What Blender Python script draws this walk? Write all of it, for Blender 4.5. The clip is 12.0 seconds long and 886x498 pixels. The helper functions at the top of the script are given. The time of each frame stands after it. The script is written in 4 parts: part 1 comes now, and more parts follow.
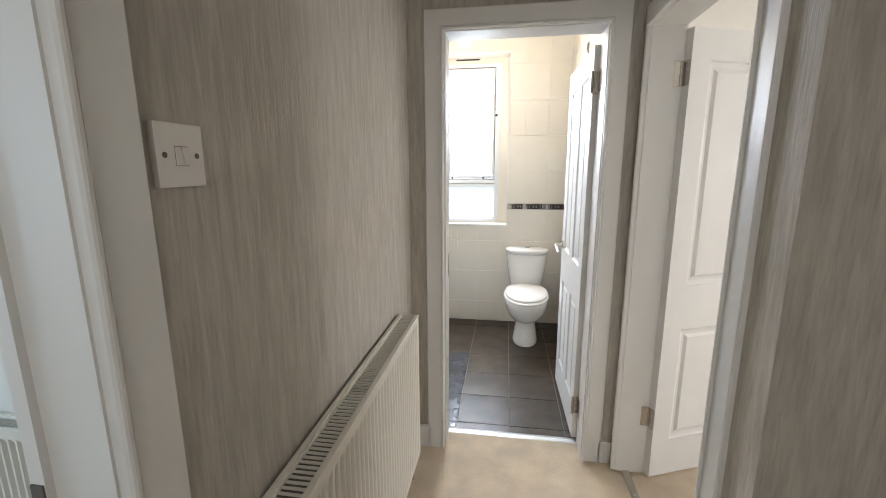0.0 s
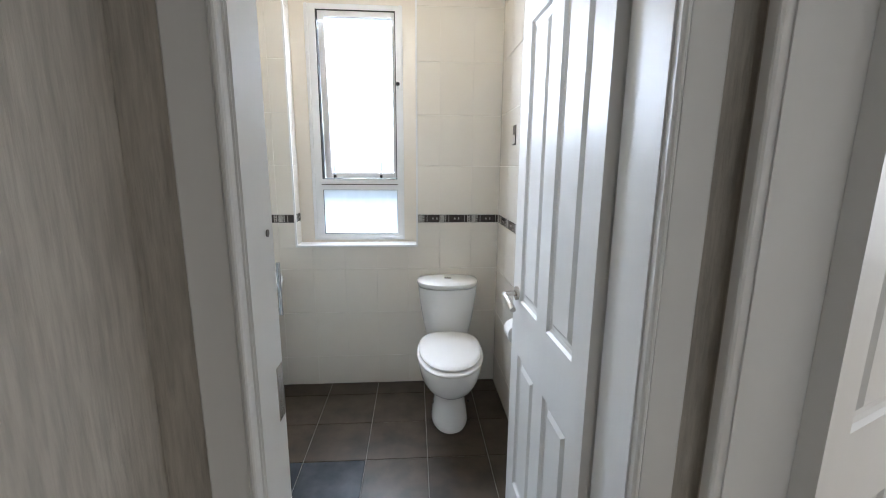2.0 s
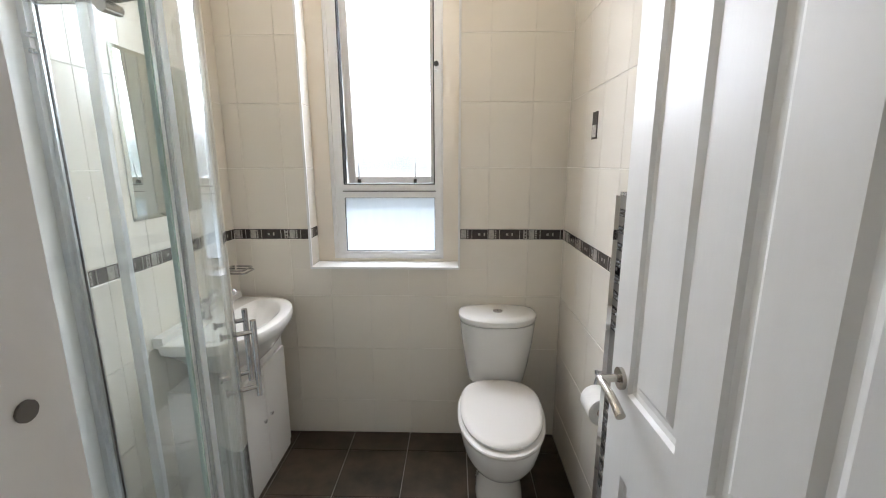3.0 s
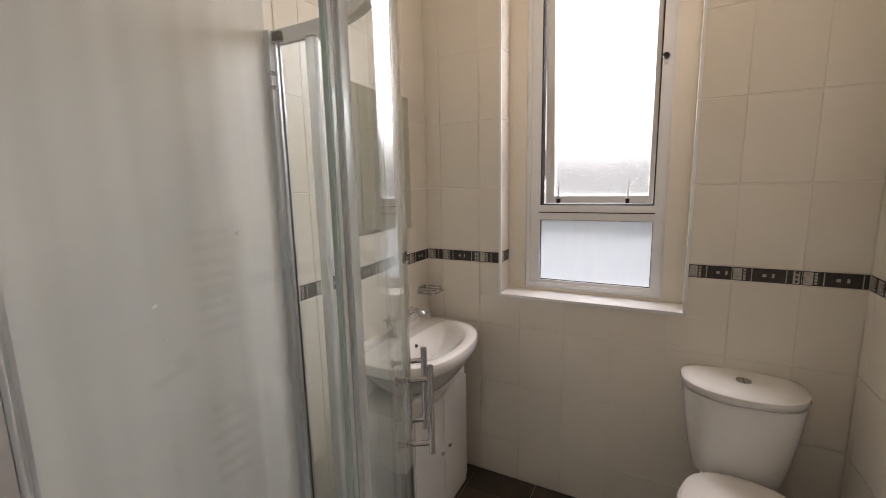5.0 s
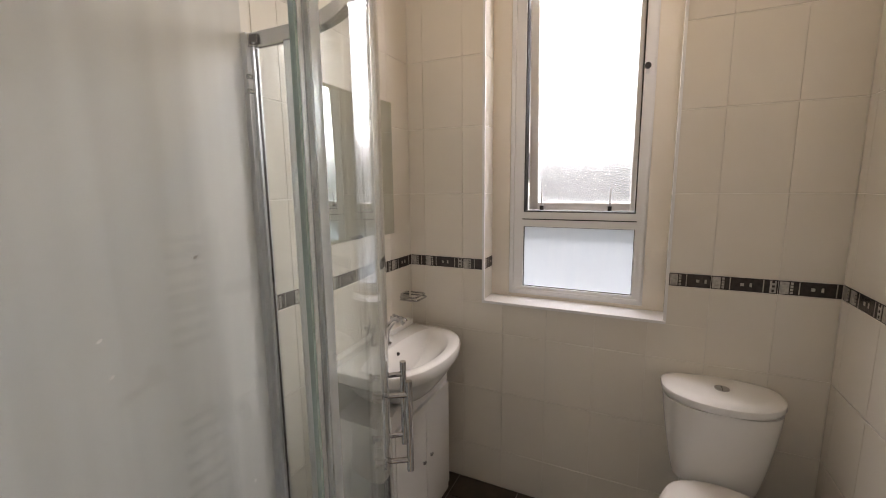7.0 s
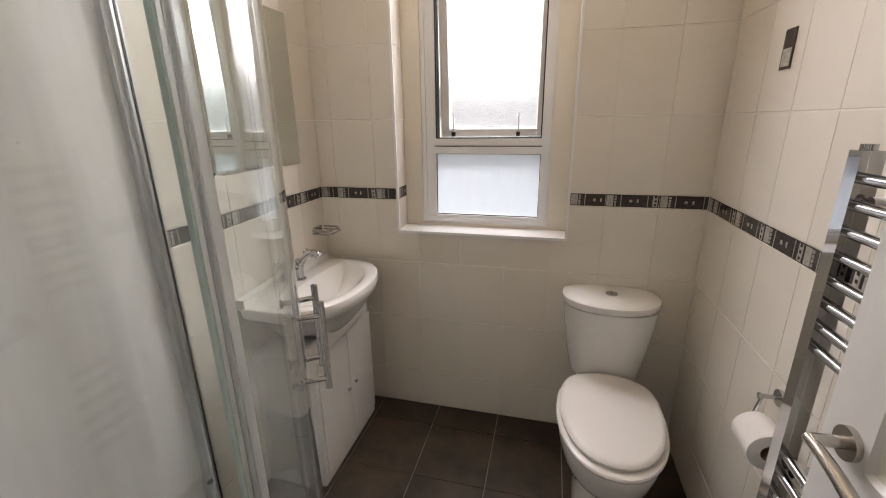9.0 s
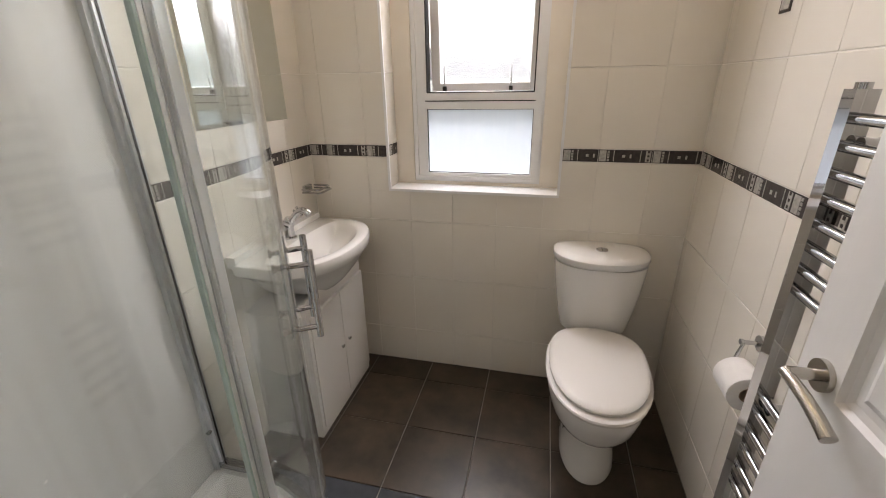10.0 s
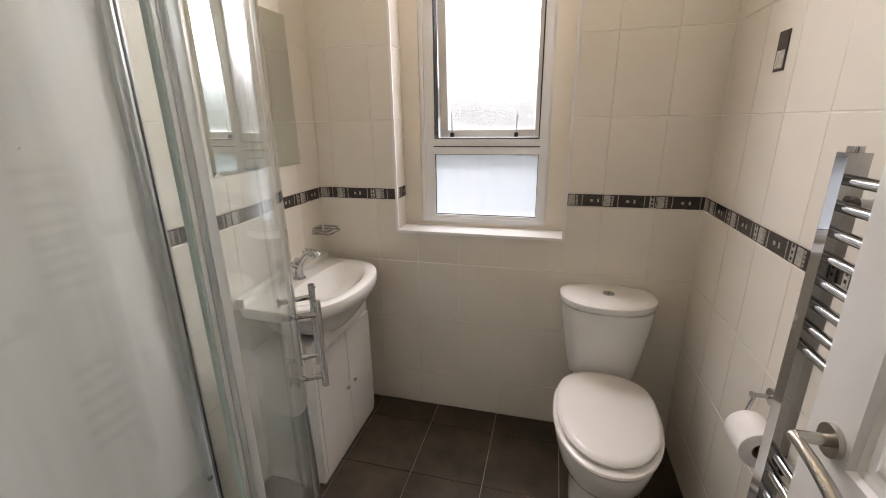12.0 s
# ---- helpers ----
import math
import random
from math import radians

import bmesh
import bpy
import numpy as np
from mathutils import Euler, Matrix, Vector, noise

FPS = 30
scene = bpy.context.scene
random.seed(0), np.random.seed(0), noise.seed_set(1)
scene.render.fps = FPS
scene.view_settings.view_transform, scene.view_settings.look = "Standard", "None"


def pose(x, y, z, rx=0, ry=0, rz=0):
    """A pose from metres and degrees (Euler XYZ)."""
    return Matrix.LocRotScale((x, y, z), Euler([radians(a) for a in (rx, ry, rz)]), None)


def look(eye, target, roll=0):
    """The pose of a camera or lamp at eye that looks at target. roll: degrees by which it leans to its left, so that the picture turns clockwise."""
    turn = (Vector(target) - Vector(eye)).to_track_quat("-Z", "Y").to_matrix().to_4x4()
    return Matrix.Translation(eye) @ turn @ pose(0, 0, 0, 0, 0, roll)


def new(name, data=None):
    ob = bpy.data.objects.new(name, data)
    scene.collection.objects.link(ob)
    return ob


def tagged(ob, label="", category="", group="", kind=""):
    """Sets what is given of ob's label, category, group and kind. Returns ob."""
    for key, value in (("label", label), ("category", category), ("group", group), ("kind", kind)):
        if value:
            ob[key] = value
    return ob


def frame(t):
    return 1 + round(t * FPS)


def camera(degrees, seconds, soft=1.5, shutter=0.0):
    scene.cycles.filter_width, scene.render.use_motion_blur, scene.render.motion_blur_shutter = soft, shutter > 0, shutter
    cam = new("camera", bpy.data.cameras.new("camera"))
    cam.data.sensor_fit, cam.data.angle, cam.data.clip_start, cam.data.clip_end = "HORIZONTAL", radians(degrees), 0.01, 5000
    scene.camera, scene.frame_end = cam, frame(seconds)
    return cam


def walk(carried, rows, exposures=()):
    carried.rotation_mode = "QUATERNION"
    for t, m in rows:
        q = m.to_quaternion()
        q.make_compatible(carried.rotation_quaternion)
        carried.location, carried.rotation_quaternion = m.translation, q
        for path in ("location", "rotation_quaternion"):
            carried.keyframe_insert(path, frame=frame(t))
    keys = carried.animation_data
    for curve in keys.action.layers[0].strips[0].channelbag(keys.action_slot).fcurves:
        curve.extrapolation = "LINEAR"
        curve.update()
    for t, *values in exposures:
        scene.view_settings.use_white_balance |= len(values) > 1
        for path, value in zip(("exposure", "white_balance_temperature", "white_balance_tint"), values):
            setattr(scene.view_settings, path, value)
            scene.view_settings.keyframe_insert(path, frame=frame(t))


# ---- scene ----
cam = camera(93.9, 12.0, 1.0)
PATH = [
    (0, (0.069, 0.044, 1.491), (-0.226, 1.985, 1.111), -0.2),
    (0.5, (0.0, 0.41, 1.476), (-0.005, 2.376, 1.106), 0.6),
    (1, (-0.013, 0.713, 1.474), (0.149, 2.671, 1.1), 0.5),
    (1.5, (0.019, 1.032, 1.488), (0.185, 2.988, 1.107), -0.1),
    (2, (0.062, 1.338, 1.459), (0.199, 3.296, 1.078), 0.4),
    (2.5, (0.065, 1.671, 1.485), (0.157, 3.627, 1.081), 0.3),
    (4.5, (-0.011, 2.164, 1.496), (-0.778, 3.981, 1.162), -1.1),
    (5, (-0.028, 2.159, 1.495), (-0.947, 3.908, 1.186), -1.2),
    (5.5, (-0.033, 2.162, 1.513), (-1.059, 3.851, 1.206), -1.5),
    (6, (-0.034, 2.152, 1.499), (-1.091, 3.825, 1.209), -1.1),
    (6.5, (-0.024, 2.167, 1.505), (-1.021, 3.877, 1.216), -1.0),
    (7, (-0.027, 2.184, 1.515), (-0.884, 3.966, 1.212), -0.6),
    (7.2, (-0.021, 2.189, 1.52), (-0.821, 3.994, 1.207), -0.5),
    (8.8, (-0.001, 2.192, 1.47), (-0.503, 4.05, 0.925), -0.8),
    (9, (-0.005, 2.191, 1.462), (-0.484, 4.041, 0.875), -0.8),
    (9.5, (0.003, 2.19, 1.437), (-0.452, 4.017, 0.762), -0.9),
    (10, (0.007, 2.185, 1.422), (-0.434, 3.991, 0.684), -0.9),
    (10.5, (0.013, 2.179, 1.42), (-0.425, 3.972, 0.651), -1.0),
    (11, (0.008, 2.177, 1.407), (-0.436, 3.974, 0.65), -0.9),
    (11.5, (0.011, 2.176, 1.416), (-0.452, 3.994, 0.721), -0.9),
    (12, (0.014, 2.182, 1.467), (-0.474, 4.03, 0.878), -0.8),
]
walk(cam, [(t, look(eye, target, roll)) for t, eye, target, roll in PATH], [(0.0, 2.55, 6350, 10), (0.5, 2.48, 6200, 10), (1.0, 1.92, 5980, 10), (1.5, 1.85, 5880, 9), (2.0, 1.9, 5880, 9), (2.5, 1.82, 6300, 10), (4.5, 1.05, 6850, 15), (5.0, 1.02, 7550, 20), (7.0, 1.03, 7550, 20), (9.0, 1.22, 7500, 19), (10.0, 1.42, 7400, 18), (12.0, 1.33, 7450, 18)])


# ---------------------------------------------------------------- light
world = bpy.data.worlds.new("world")
scene.world = world
world.use_nodes = True
wn = world.node_tree.nodes
sky = wn.new("ShaderNodeTexSky")
sky.sky_type = 'NISHITA'
sky.sun_disc = False
sky.sun_elevation, sky.sun_rotation = radians(38), radians(150)
sky.dust_density, sky.air_density = 4.0, 1.0
cloud = wn.new("ShaderNodeHueSaturation")
cloud.inputs["Saturation"].default_value = 0.25
world.node_tree.links.new(sky.outputs[0], cloud.inputs["Color"])
world.node_tree.links.new(cloud.outputs[0], wn["Background"].inputs[0])
wn["Background"].inputs[1].default_value = 0.15


def area_light(name, m, sx, sy, watts, colour):
    d = bpy.data.lights.new(name, 'AREA')
    d.shape, d.size, d.size_y, d.energy, d.color = 'RECTANGLE', sx, sy, watts, colour
    ob = new(name, d)
    ob.matrix_world = m
    return ob


sun = bpy.data.lights.new("sun", 'SUN')
sun.energy, sun.angle, sun.color = 0.8, radians(20), (1.0, 0.97, 0.92)
sun_ob = new("sun", sun)
sun_ob.matrix_world = look((0, 0, 30), (-9, 22, 0))

# sky light in the window openings
area_light("bath_window_light", look((-0.31, 4.40, 2.10), (-0.31, 2.60, 0.45)), 0.60, 0.72, 11.5, (0.84, 0.90, 1.0))
area_light("bedroom_window_light", look((2.83, 4.46, 1.65), (2.83, 2.2, 1.2)), 1.5, 1.6, 7.0, (1.0, 0.97, 0.94))
area_light("bedroom_east_window_light", look((5.18, 1.85, 1.55), (1.2, 1.75, 0.7)), 1.3, 1.35, 9.0, (1.0, 0.97, 0.94))
area_light("side_room_window_light", look((-3.1, -0.3, 1.5), (-1.0, 0.2, 1.1)), 1.2, 1.2, 4.2, (0.64, 0.84, 1.0))
bulb = bpy.data.lights.new("bath_bulb", 'POINT')
bulb.energy, bulb.color, bulb.shadow_soft_size = 1.1, (1.0, 0.74, 0.45), 0.05
bulb_ob = new("bath_bulb", bulb)
bulb_ob.location = (-0.254, 3.272, 2.41)
# added fill lamp that brightens the hall; the end wall has no window
area_light("hall_fill_light", look((0.12, -1.27, 1.6), (0.12, 1.0, 1.1)), 0.7, 1.1, 2.2, (1.0, 0.93, 0.84))


# ---------------------------------------------------------------- materials
def mat(name, base, rough=0.5, metal=0.0, var=0.06, scale=8.0, bump=0.0, bump_scale=60.0, stretch=(1, 1, 1), spec=0.5, coat=0.0, transmission=0.0,
        ior=1.45, piece=0.0, rough_var=0.0, fine=0.0, dist=0.002):
    m = bpy.data.materials.new(name)
    m.use_nodes = True
    nt = m.node_tree
    N, L = nt.nodes, nt.links
    b = N["Principled BSDF"]
    b.inputs["Roughness"].default_value = rough
    b.inputs["Metallic"].default_value = metal
    b.inputs["Specular IOR Level"].default_value = spec
    b.inputs["Coat Weight"].default_value = coat
    b.inputs["Coat Roughness"].default_value = 0.06
    b.inputs["Transmission Weight"].default_value = transmission
    b.inputs["IOR"].default_value = ior
    tc = N.new("ShaderNodeTexCoord")
    geo = N.new("ShaderNodeNewGeometry")
    mp = N.new("ShaderNodeMapping")
    mp.inputs["Scale"].default_value = stretch
    L.new(geo.outputs["Position"], mp.inputs[0])
    n1 = N.new("ShaderNodeTexNoise")
    n1.inputs["Scale"].default_value = scale
    n1.inputs["Detail"].default_value = 6
    L.new(mp.outputs[0], n1.inputs["Vector"])
    n2 = N.new("ShaderNodeTexNoise")
    n2.inputs["Scale"].default_value = bump_scale
    n2.inputs["Detail"].default_value = 3
    L.new(mp.outputs[0], n2.inputs["Vector"])
    mix = N.new("ShaderNodeMix")
    mix.data_type = 'RGBA'
    lo = [max(0, c * (1 - var)) for c in base]
    hi = [min(1, c * (1 + var)) for c in base]
    mix.inputs["A"].default_value = (*lo, 1)
    mix.inputs["B"].default_value = (*hi, 1)
    fac = n1.outputs["Fac"]
    ramp = N.new("ShaderNodeMapRange")
    ramp.inputs[1].default_value, ramp.inputs[2].default_value = 0.3, 0.7
    L.new(fac, ramp.inputs[0])
    value = ramp.outputs[0]
    if fine:
        a = N.new("ShaderNodeMath")
        a.operation = 'MULTIPLY_ADD'
        L.new(n2.outputs["Fac"], a.inputs[0])
        a.inputs[1].default_value = fine
        c = N.new("ShaderNodeMath")
        c.operation = 'SUBTRACT'
        L.new(value, c.inputs[0])
        c.inputs[1].default_value = fine / 2
        L.new(c.outputs[0], a.inputs[2])
        value = a.outputs[0]
    L.new(value, mix.inputs["Factor"])
    col = mix.outputs["Result"]
    if piece:
        oi = N.new("ShaderNodeObjectInfo")
        r = N.new("ShaderNodeMapRange")
        r.inputs[3].default_value, r.inputs[4].default_value = 1 - piece, 1 + piece
        L.new(oi.outputs["Random"], r.inputs[0])
        hsv = N.new("ShaderNodeHueSaturation")
        L.new(r.outputs[0], hsv.inputs["Value"])
        L.new(col, hsv.inputs["Color"])
        col = hsv.outputs[0]
    L.new(col, b.inputs["Base Color"])
    if rough_var:
        r = N.new("ShaderNodeMapRange")
        r.inputs[3].default_value, r.inputs[4].default_value = max(0, rough - rough_var), rough + rough_var
        L.new(n1.outputs["Fac"], r.inputs[0])
        L.new(r.outputs[0], b.inputs["Roughness"])
    if bump:
        bp = N.new("ShaderNodeBump")
        bp.inputs["Strength"].default_value = bump
        bp.inputs["Distance"].default_value = dist
        L.new(n2.outputs["Fac"], bp.inputs["Height"])
        L.new(bp.outputs[0], b.inputs["Normal"])
    return m


M = {}
M["wallpaper"] = mat("wallpaper", (0.49, 0.455, 0.405), 0.72, var=0.15, scale=4, bump=0.8, bump_scale=11, stretch=(12, 12, 1.25), fine=1.7, dist=0.003)
M["gloss"] = mat("white_gloss_paint", (0.77, 0.765, 0.755), 0.42, var=0.02, scale=3, bump=0.1, bump_scale=30, stretch=(3, 3, 0.5), rough_var=0.06)
M["paint"] = mat("matt_white_paint", (0.78, 0.765, 0.73), 0.8, var=0.025, scale=3, bump=0.12, bump_scale=140)
M["cream"] = mat("cream_paint", (0.78, 0.72, 0.63), 0.5, var=0.025, scale=3, bump=0.1, bump_scale=120)
M["carpet"] = mat("beige_carpet", (0.66, 0.55, 0.42), 0.95, var=0.14, scale=6, bump=0.9, bump_scale=420, fine=0.9, dist=0.006, spec=0.1)
M["tile"] = mat("white_ceramic_tile", (0.77, 0.73, 0.66), 0.16, var=0.025, scale=2.5, bump=0.05, bump_scale=9, piece=0.02, dist=0.003, rough_var=0.04)
M["grout"] = mat("pale_grout", (0.84, 0.81, 0.76), 0.85, var=0.12, scale=9, bump=0.2, bump_scale=300)
M["floor_tile"] = mat("dark_slate_tile", (0.049, 0.035, 0.023), 0.34, var=0.5, scale=7, bump=0.05, bump_scale=30, piece=0.16, spec=0.5, rough_var=0.02, fine=0.35)
M["floor_tile_blue"] = mat("blue_black_slate_tile", (0.034, 0.038, 0.046), 0.24, var=0.45, scale=7, bump=0.05, bump_scale=30, piece=0.10, spec=0.8, rough_var=0.02, fine=0.35)
M["floor_grout"] = mat("grey_grout", (0.30, 0.275, 0.25), 0.85, var=0.2, scale=20, bump=0.2, bump_scale=300)
M["band_dark"] = mat("dark_border_glaze", (0.058, 0.05, 0.048), 0.22, var=0.25, scale=60, bump=0.3, bump_scale=160, piece=0.12)
M["band_light"] = mat("silver_border_glaze", (0.42, 0.40, 0.37), 0.3, metal=0.3, var=0.3, scale=90, bump=0.3, bump_scale=220)
M["ceramic"] = mat("white_glazed_ceramic", (0.80, 0.79, 0.765), 0.09, var=0.012, scale=2, coat=0.3)
M["seat"] = mat("white_plastic_seat", (0.80, 0.775, 0.745), 0.22, var=0.012, scale=2)
M["chrome"] = mat("chrome", (0.52, 0.525, 0.535), 0.05, metal=1.0, var=0.03, scale=5, rough_var=0.03)
M["steel"] = mat("brushed_nickel", (0.52, 0.49, 0.45), 0.27, metal=1.0, var=0.06, scale=8, bump=0.08, bump_scale=200, stretch=(1, 1, 8))
M["pale_profile"] = mat("clear_plastic_profile", (0.94, 0.965, 0.975), 0.28, var=0.04, scale=6, stretch=(1, 1, 0.2), transmission=0.72, ior=1.25)
M["polished"] = mat("polished_metal", (0.70, 0.685, 0.66), 0.10, metal=1.0, var=0.03, scale=5, rough_var=0.03)
M["alu"] = mat("satin_aluminium", (0.66, 0.68, 0.70), 0.3, metal=1.0, var=0.04, scale=6)
M["upvc"] = mat("white_upvc", (0.80, 0.80, 0.80), 0.3, var=0.015, scale=3)
M["seal"] = mat("black_rubber_seal", (0.015, 0.015, 0.016), 0.6, var=0.2, scale=40)
M["tray"] = mat("white_acrylic", (0.80, 0.80, 0.78), 0.2, var=0.015, scale=3)
M["wetwall"] = mat("white_shower_panel", (0.64, 0.64, 0.622), 0.22, var=0.10, scale=1.6, stretch=(7, 7, 0.12), rough_var=0.06)
M["cabinet"] = mat("white_lacquer", (0.79, 0.775, 0.75), 0.25, var=0.012, scale=3)
M["radiator"] = mat("cream_white_enamel", (0.74, 0.71, 0.65), 0.35, var=0.02, scale=4)
# dark tone with the shade of gaps put into it; screws share it
M["grille"] = mat("grey_shadowed_metal", (0.12, 0.11, 0.10), 0.5, var=0.1, scale=30)
M["paper"] = mat("tissue_paper", (0.82, 0.80, 0.78), 0.95, var=0.03, scale=40, bump=0.4, bump_scale=200)
M["card"] = mat("brown_card", (0.25, 0.17, 0.11), 0.9, var=0.1, scale=60)
M["switch"] = mat("white_switch_plastic", (0.78, 0.75, 0.72), 0.3, var=0.01, scale=5)
M["blind"] = mat("cream_blind_fabric", (0.84, 0.79, 0.65), 0.9, var=0.05, scale=60, bump=0.2, bump_scale=300)
M["ground"] = mat("grass_and_paving", (0.10, 0.125, 0.13), 0.95, var=0.4, scale=0.3, bump=0.3, bump_scale=6)
M["render"] = mat("roughcast_wall", (0.36, 0.40, 0.43), 0.95, var=0.12, scale=2, bump=0.4, bump_scale=40)
M["roof"] = mat("slate_roof", (0.10, 0.10, 0.11), 0.8, var=0.2, scale=3, bump=0.3, bump_scale=20)
M["mirror"] = mat("mirror_silver", (0.70, 0.74, 0.71), 0.015, metal=1.0, var=0.005, scale=2)


def glass_material(name, tint, rough, bump, bump_scale, haze, milky=False):
    """Thin clear or frosted glass: sharp or rough reflection over a see-through body."""
    m = bpy.data.materials.new(name)
    m.use_nodes = True
    N, L = m.node_tree.nodes, m.node_tree.links
    b = N["Principled BSDF"]
    b.inputs["Base Color"].default_value = (*tint, 1)
    b.inputs["Transmission Weight"].default_value = 1.0
    b.inputs["Roughness"].default_value = rough
    b.inputs["IOR"].default_value = 1.45
    if bump:
        n = N.new("ShaderNodeTexVoronoi")
        n.inputs["Scale"].default_value = bump_scale
        tc = N.new("ShaderNodeNewGeometry")
        L.new(tc.outputs["Position"], n.inputs["Vector"])
        bp = N.new("ShaderNodeBump")
        bp.inputs["Strength"].default_value = bump
        bp.inputs["Distance"].default_value = 0.004
        L.new(n.outputs["Distance"], bp.inputs["Height"])
        L.new(bp.outputs[0], b.inputs["Normal"])
    if haze:
        n = N.new("ShaderNodeTexNoise")
        n.inputs["Scale"].default_value = 3.0
        n.inputs["Detail"].default_value = 5.0
        tc = N.new("ShaderNodeNewGeometry")
        runs = N.new("ShaderNodeMapping")
        runs.inputs["Scale"].default_value = (9.0, 1.0, 1.3) if milky else (1.0, 1.0, 1.0)
        L.new(tc.outputs["Position"], runs.inputs[0])
        L.new(runs.outputs[0], n.inputs["Vector"])
        d = N.new("ShaderNodeBsdfTranslucent" if milky else "ShaderNodeBsdfDiffuse")
        d.inputs[0].default_value = (0.80, 0.86, 0.91, 1) if milky else (0.75, 0.78, 0.78, 1)
        r = N.new("ShaderNodeMapRange")
        r.inputs[3].default_value, r.inputs[4].default_value = haze * 0.4, haze * 1.6
        L.new(n.outputs["Fac"], r.inputs[0])
        mx = N.new("ShaderNodeMixShader")
        L.new(r.outputs[0], mx.inputs[0])
        L.new(b.outputs[0], mx.inputs[1])
        L.new(d.outputs[0], mx.inputs[2])
        L.new(mx.outputs[0], N["Material Output"].inputs[0])
    return m


M["shower_glass"] = glass_material("shower_glass", (0.95, 0.987, 0.973), 0.0, 0, 1, 0.022)
M["glass_edge"] = mat("green_glass_edge", (0.60, 0.76, 0.72), 0.1, var=0.05, scale=10, transmission=0.2)
M["frosted"] = glass_material("pebbled_window_glass", (0.93, 0.97, 1.0), 0.22, 0.9, 170, 0.0)
M["misted"] = glass_material("misted_window_glass", (0.93, 0.96, 1.0), 0.45, 0.05, 40, 0.5, True)
M["clear"] = glass_material("clear_window_glass", (0.98, 0.99, 0.99), 0.0, 0, 1, 0)
glow = bpy.data.materials.new("lit_lamp_glass")
glow.use_nodes = True
glow.node_tree.nodes["Principled BSDF"].inputs["Base Color"].default_value = (0.85, 0.8, 0.7, 1)
glow.node_tree.nodes["Principled BSDF"].inputs["Emission Color"].default_value = (1.0, 0.83, 0.55, 1)
glow.node_tree.nodes["Principled BSDF"].inputs["Emission Strength"].default_value = 6.0
M["glow"] = glow


# ---------------------------------------------------------------- mesh tools
def thing(name, at=(0, 0, 0), label="", category="", group="", kind=""):
    ob = new(name)
    ob.empty_display_size = 0.05
    ob.location = at
    return tagged(ob, label, category, group, kind)


def finish(bm, material, smooth=False, bevel=0.0, seg=2, angle=40):
    if bevel:
        es = [e for e in bm.edges if len(e.link_faces) == 2 and e.calc_face_angle(0) > radians(angle)]
        bmesh.ops.bevel(bm, geom=es, offset=bevel, segments=seg, profile=0.6, affect='EDGES', clamp_overlap=True)
    bmesh.ops.recalc_face_normals(bm, faces=bm.faces[:])
    if smooth:
        for f in bm.faces:
            f.smooth = True
        for e in bm.edges:
            if len(e.link_faces) == 2 and e.calc_face_angle(0) > radians(38):
                e.smooth = False
    me = bpy.data.meshes.new("mesh")
    bm.to_mesh(me)
    bm.free()
    me.materials.append(M[material])
    return me


def part(name, bm, material, parent=None, label="", smooth=False, bevel=0.0, seg=2):
    """Links a bmesh, given in world places, as one mesh under a thing or a part."""
    me = bm if isinstance(bm, bpy.types.Mesh) else finish(bm, material, smooth, bevel, seg)
    ob = new(name, me)
    if parent is not None:
        ob.parent = parent
        if parent.parent is None:
            ob.matrix_parent_inverse = Matrix.Translation(-parent.location)
    if label:
        ob["label"] = label
    return ob


def box(bm, x0, x1, y0, y1, z0, z1, m=None):
    vs = [bm.verts.new((x, y, z)) for z in (z0, z1) for x, y in ((x0, y0), (x1, y0), (x1, y1), (x0, y1))]
    for q in ((3, 2, 1, 0), (4, 5, 6, 7), (0, 1, 5, 4), (1, 2, 6, 5), (2, 3, 7, 6), (3, 0, 4, 7)):
        bm.faces.new([vs[i] for i in q])
    if m is not None:
        bmesh.ops.transform(bm, matrix=m, verts=vs)
    return vs


def boxm(x0, x1, y0, y1, z0, z1, m=None):
    bm = bmesh.new()
    box(bm, x0, x1, y0, y1, z0, z1, m)
    return bm


def tube(bm, points, r, n=12, caps=True):
    """A round tube along points; r is one radius or one for each point."""
    pts = [Vector(p) for p in points]
    rs = r if isinstance(r, (list, tuple)) else [r] * len(pts)
    rings = []
    up = None
    for i, p in enumerate(pts):
        d = (pts[min(i + 1, len(pts) - 1)] - pts[max(i - 1, 0)]).normalized()
        if up is None:
            up = d.orthogonal().normalized()
        up = (up - d * up.dot(d)).normalized()
        side = d.cross(up)
        rings.append([bm.verts.new(p + rs[i] * (math.cos(a) * up + math.sin(a) * side)) for a in [2 * math.pi * k / n for k in range(n)]])
    for a, b in zip(rings, rings[1:]):
        for k in range(n):
            bm.faces.new((a[k], a[(k + 1) % n], b[(k + 1) % n], b[k]))
    if caps:
        bm.faces.new(rings[0][::-1])
        bm.faces.new(rings[-1])
    return bm


def tubem(points, r, n=12):
    return tube(bmesh.new(), points, r, n)


def loft(rings, closed_bottom=True, closed_top=True):
    bm = bmesh.new()
    vr = [[bm.verts.new(p) for p in ring] for ring in rings]
    n = len(vr[0])
    for a, b in zip(vr, vr[1:]):
        for k in range(n):
            bm.faces.new((a[k], a[(k + 1) % n], b[(k + 1) % n], b[k]))
    if closed_bottom:
        bm.faces.new(vr[0][::-1])
    if closed_top:
        bm.faces.new(vr[-1])
    return bm


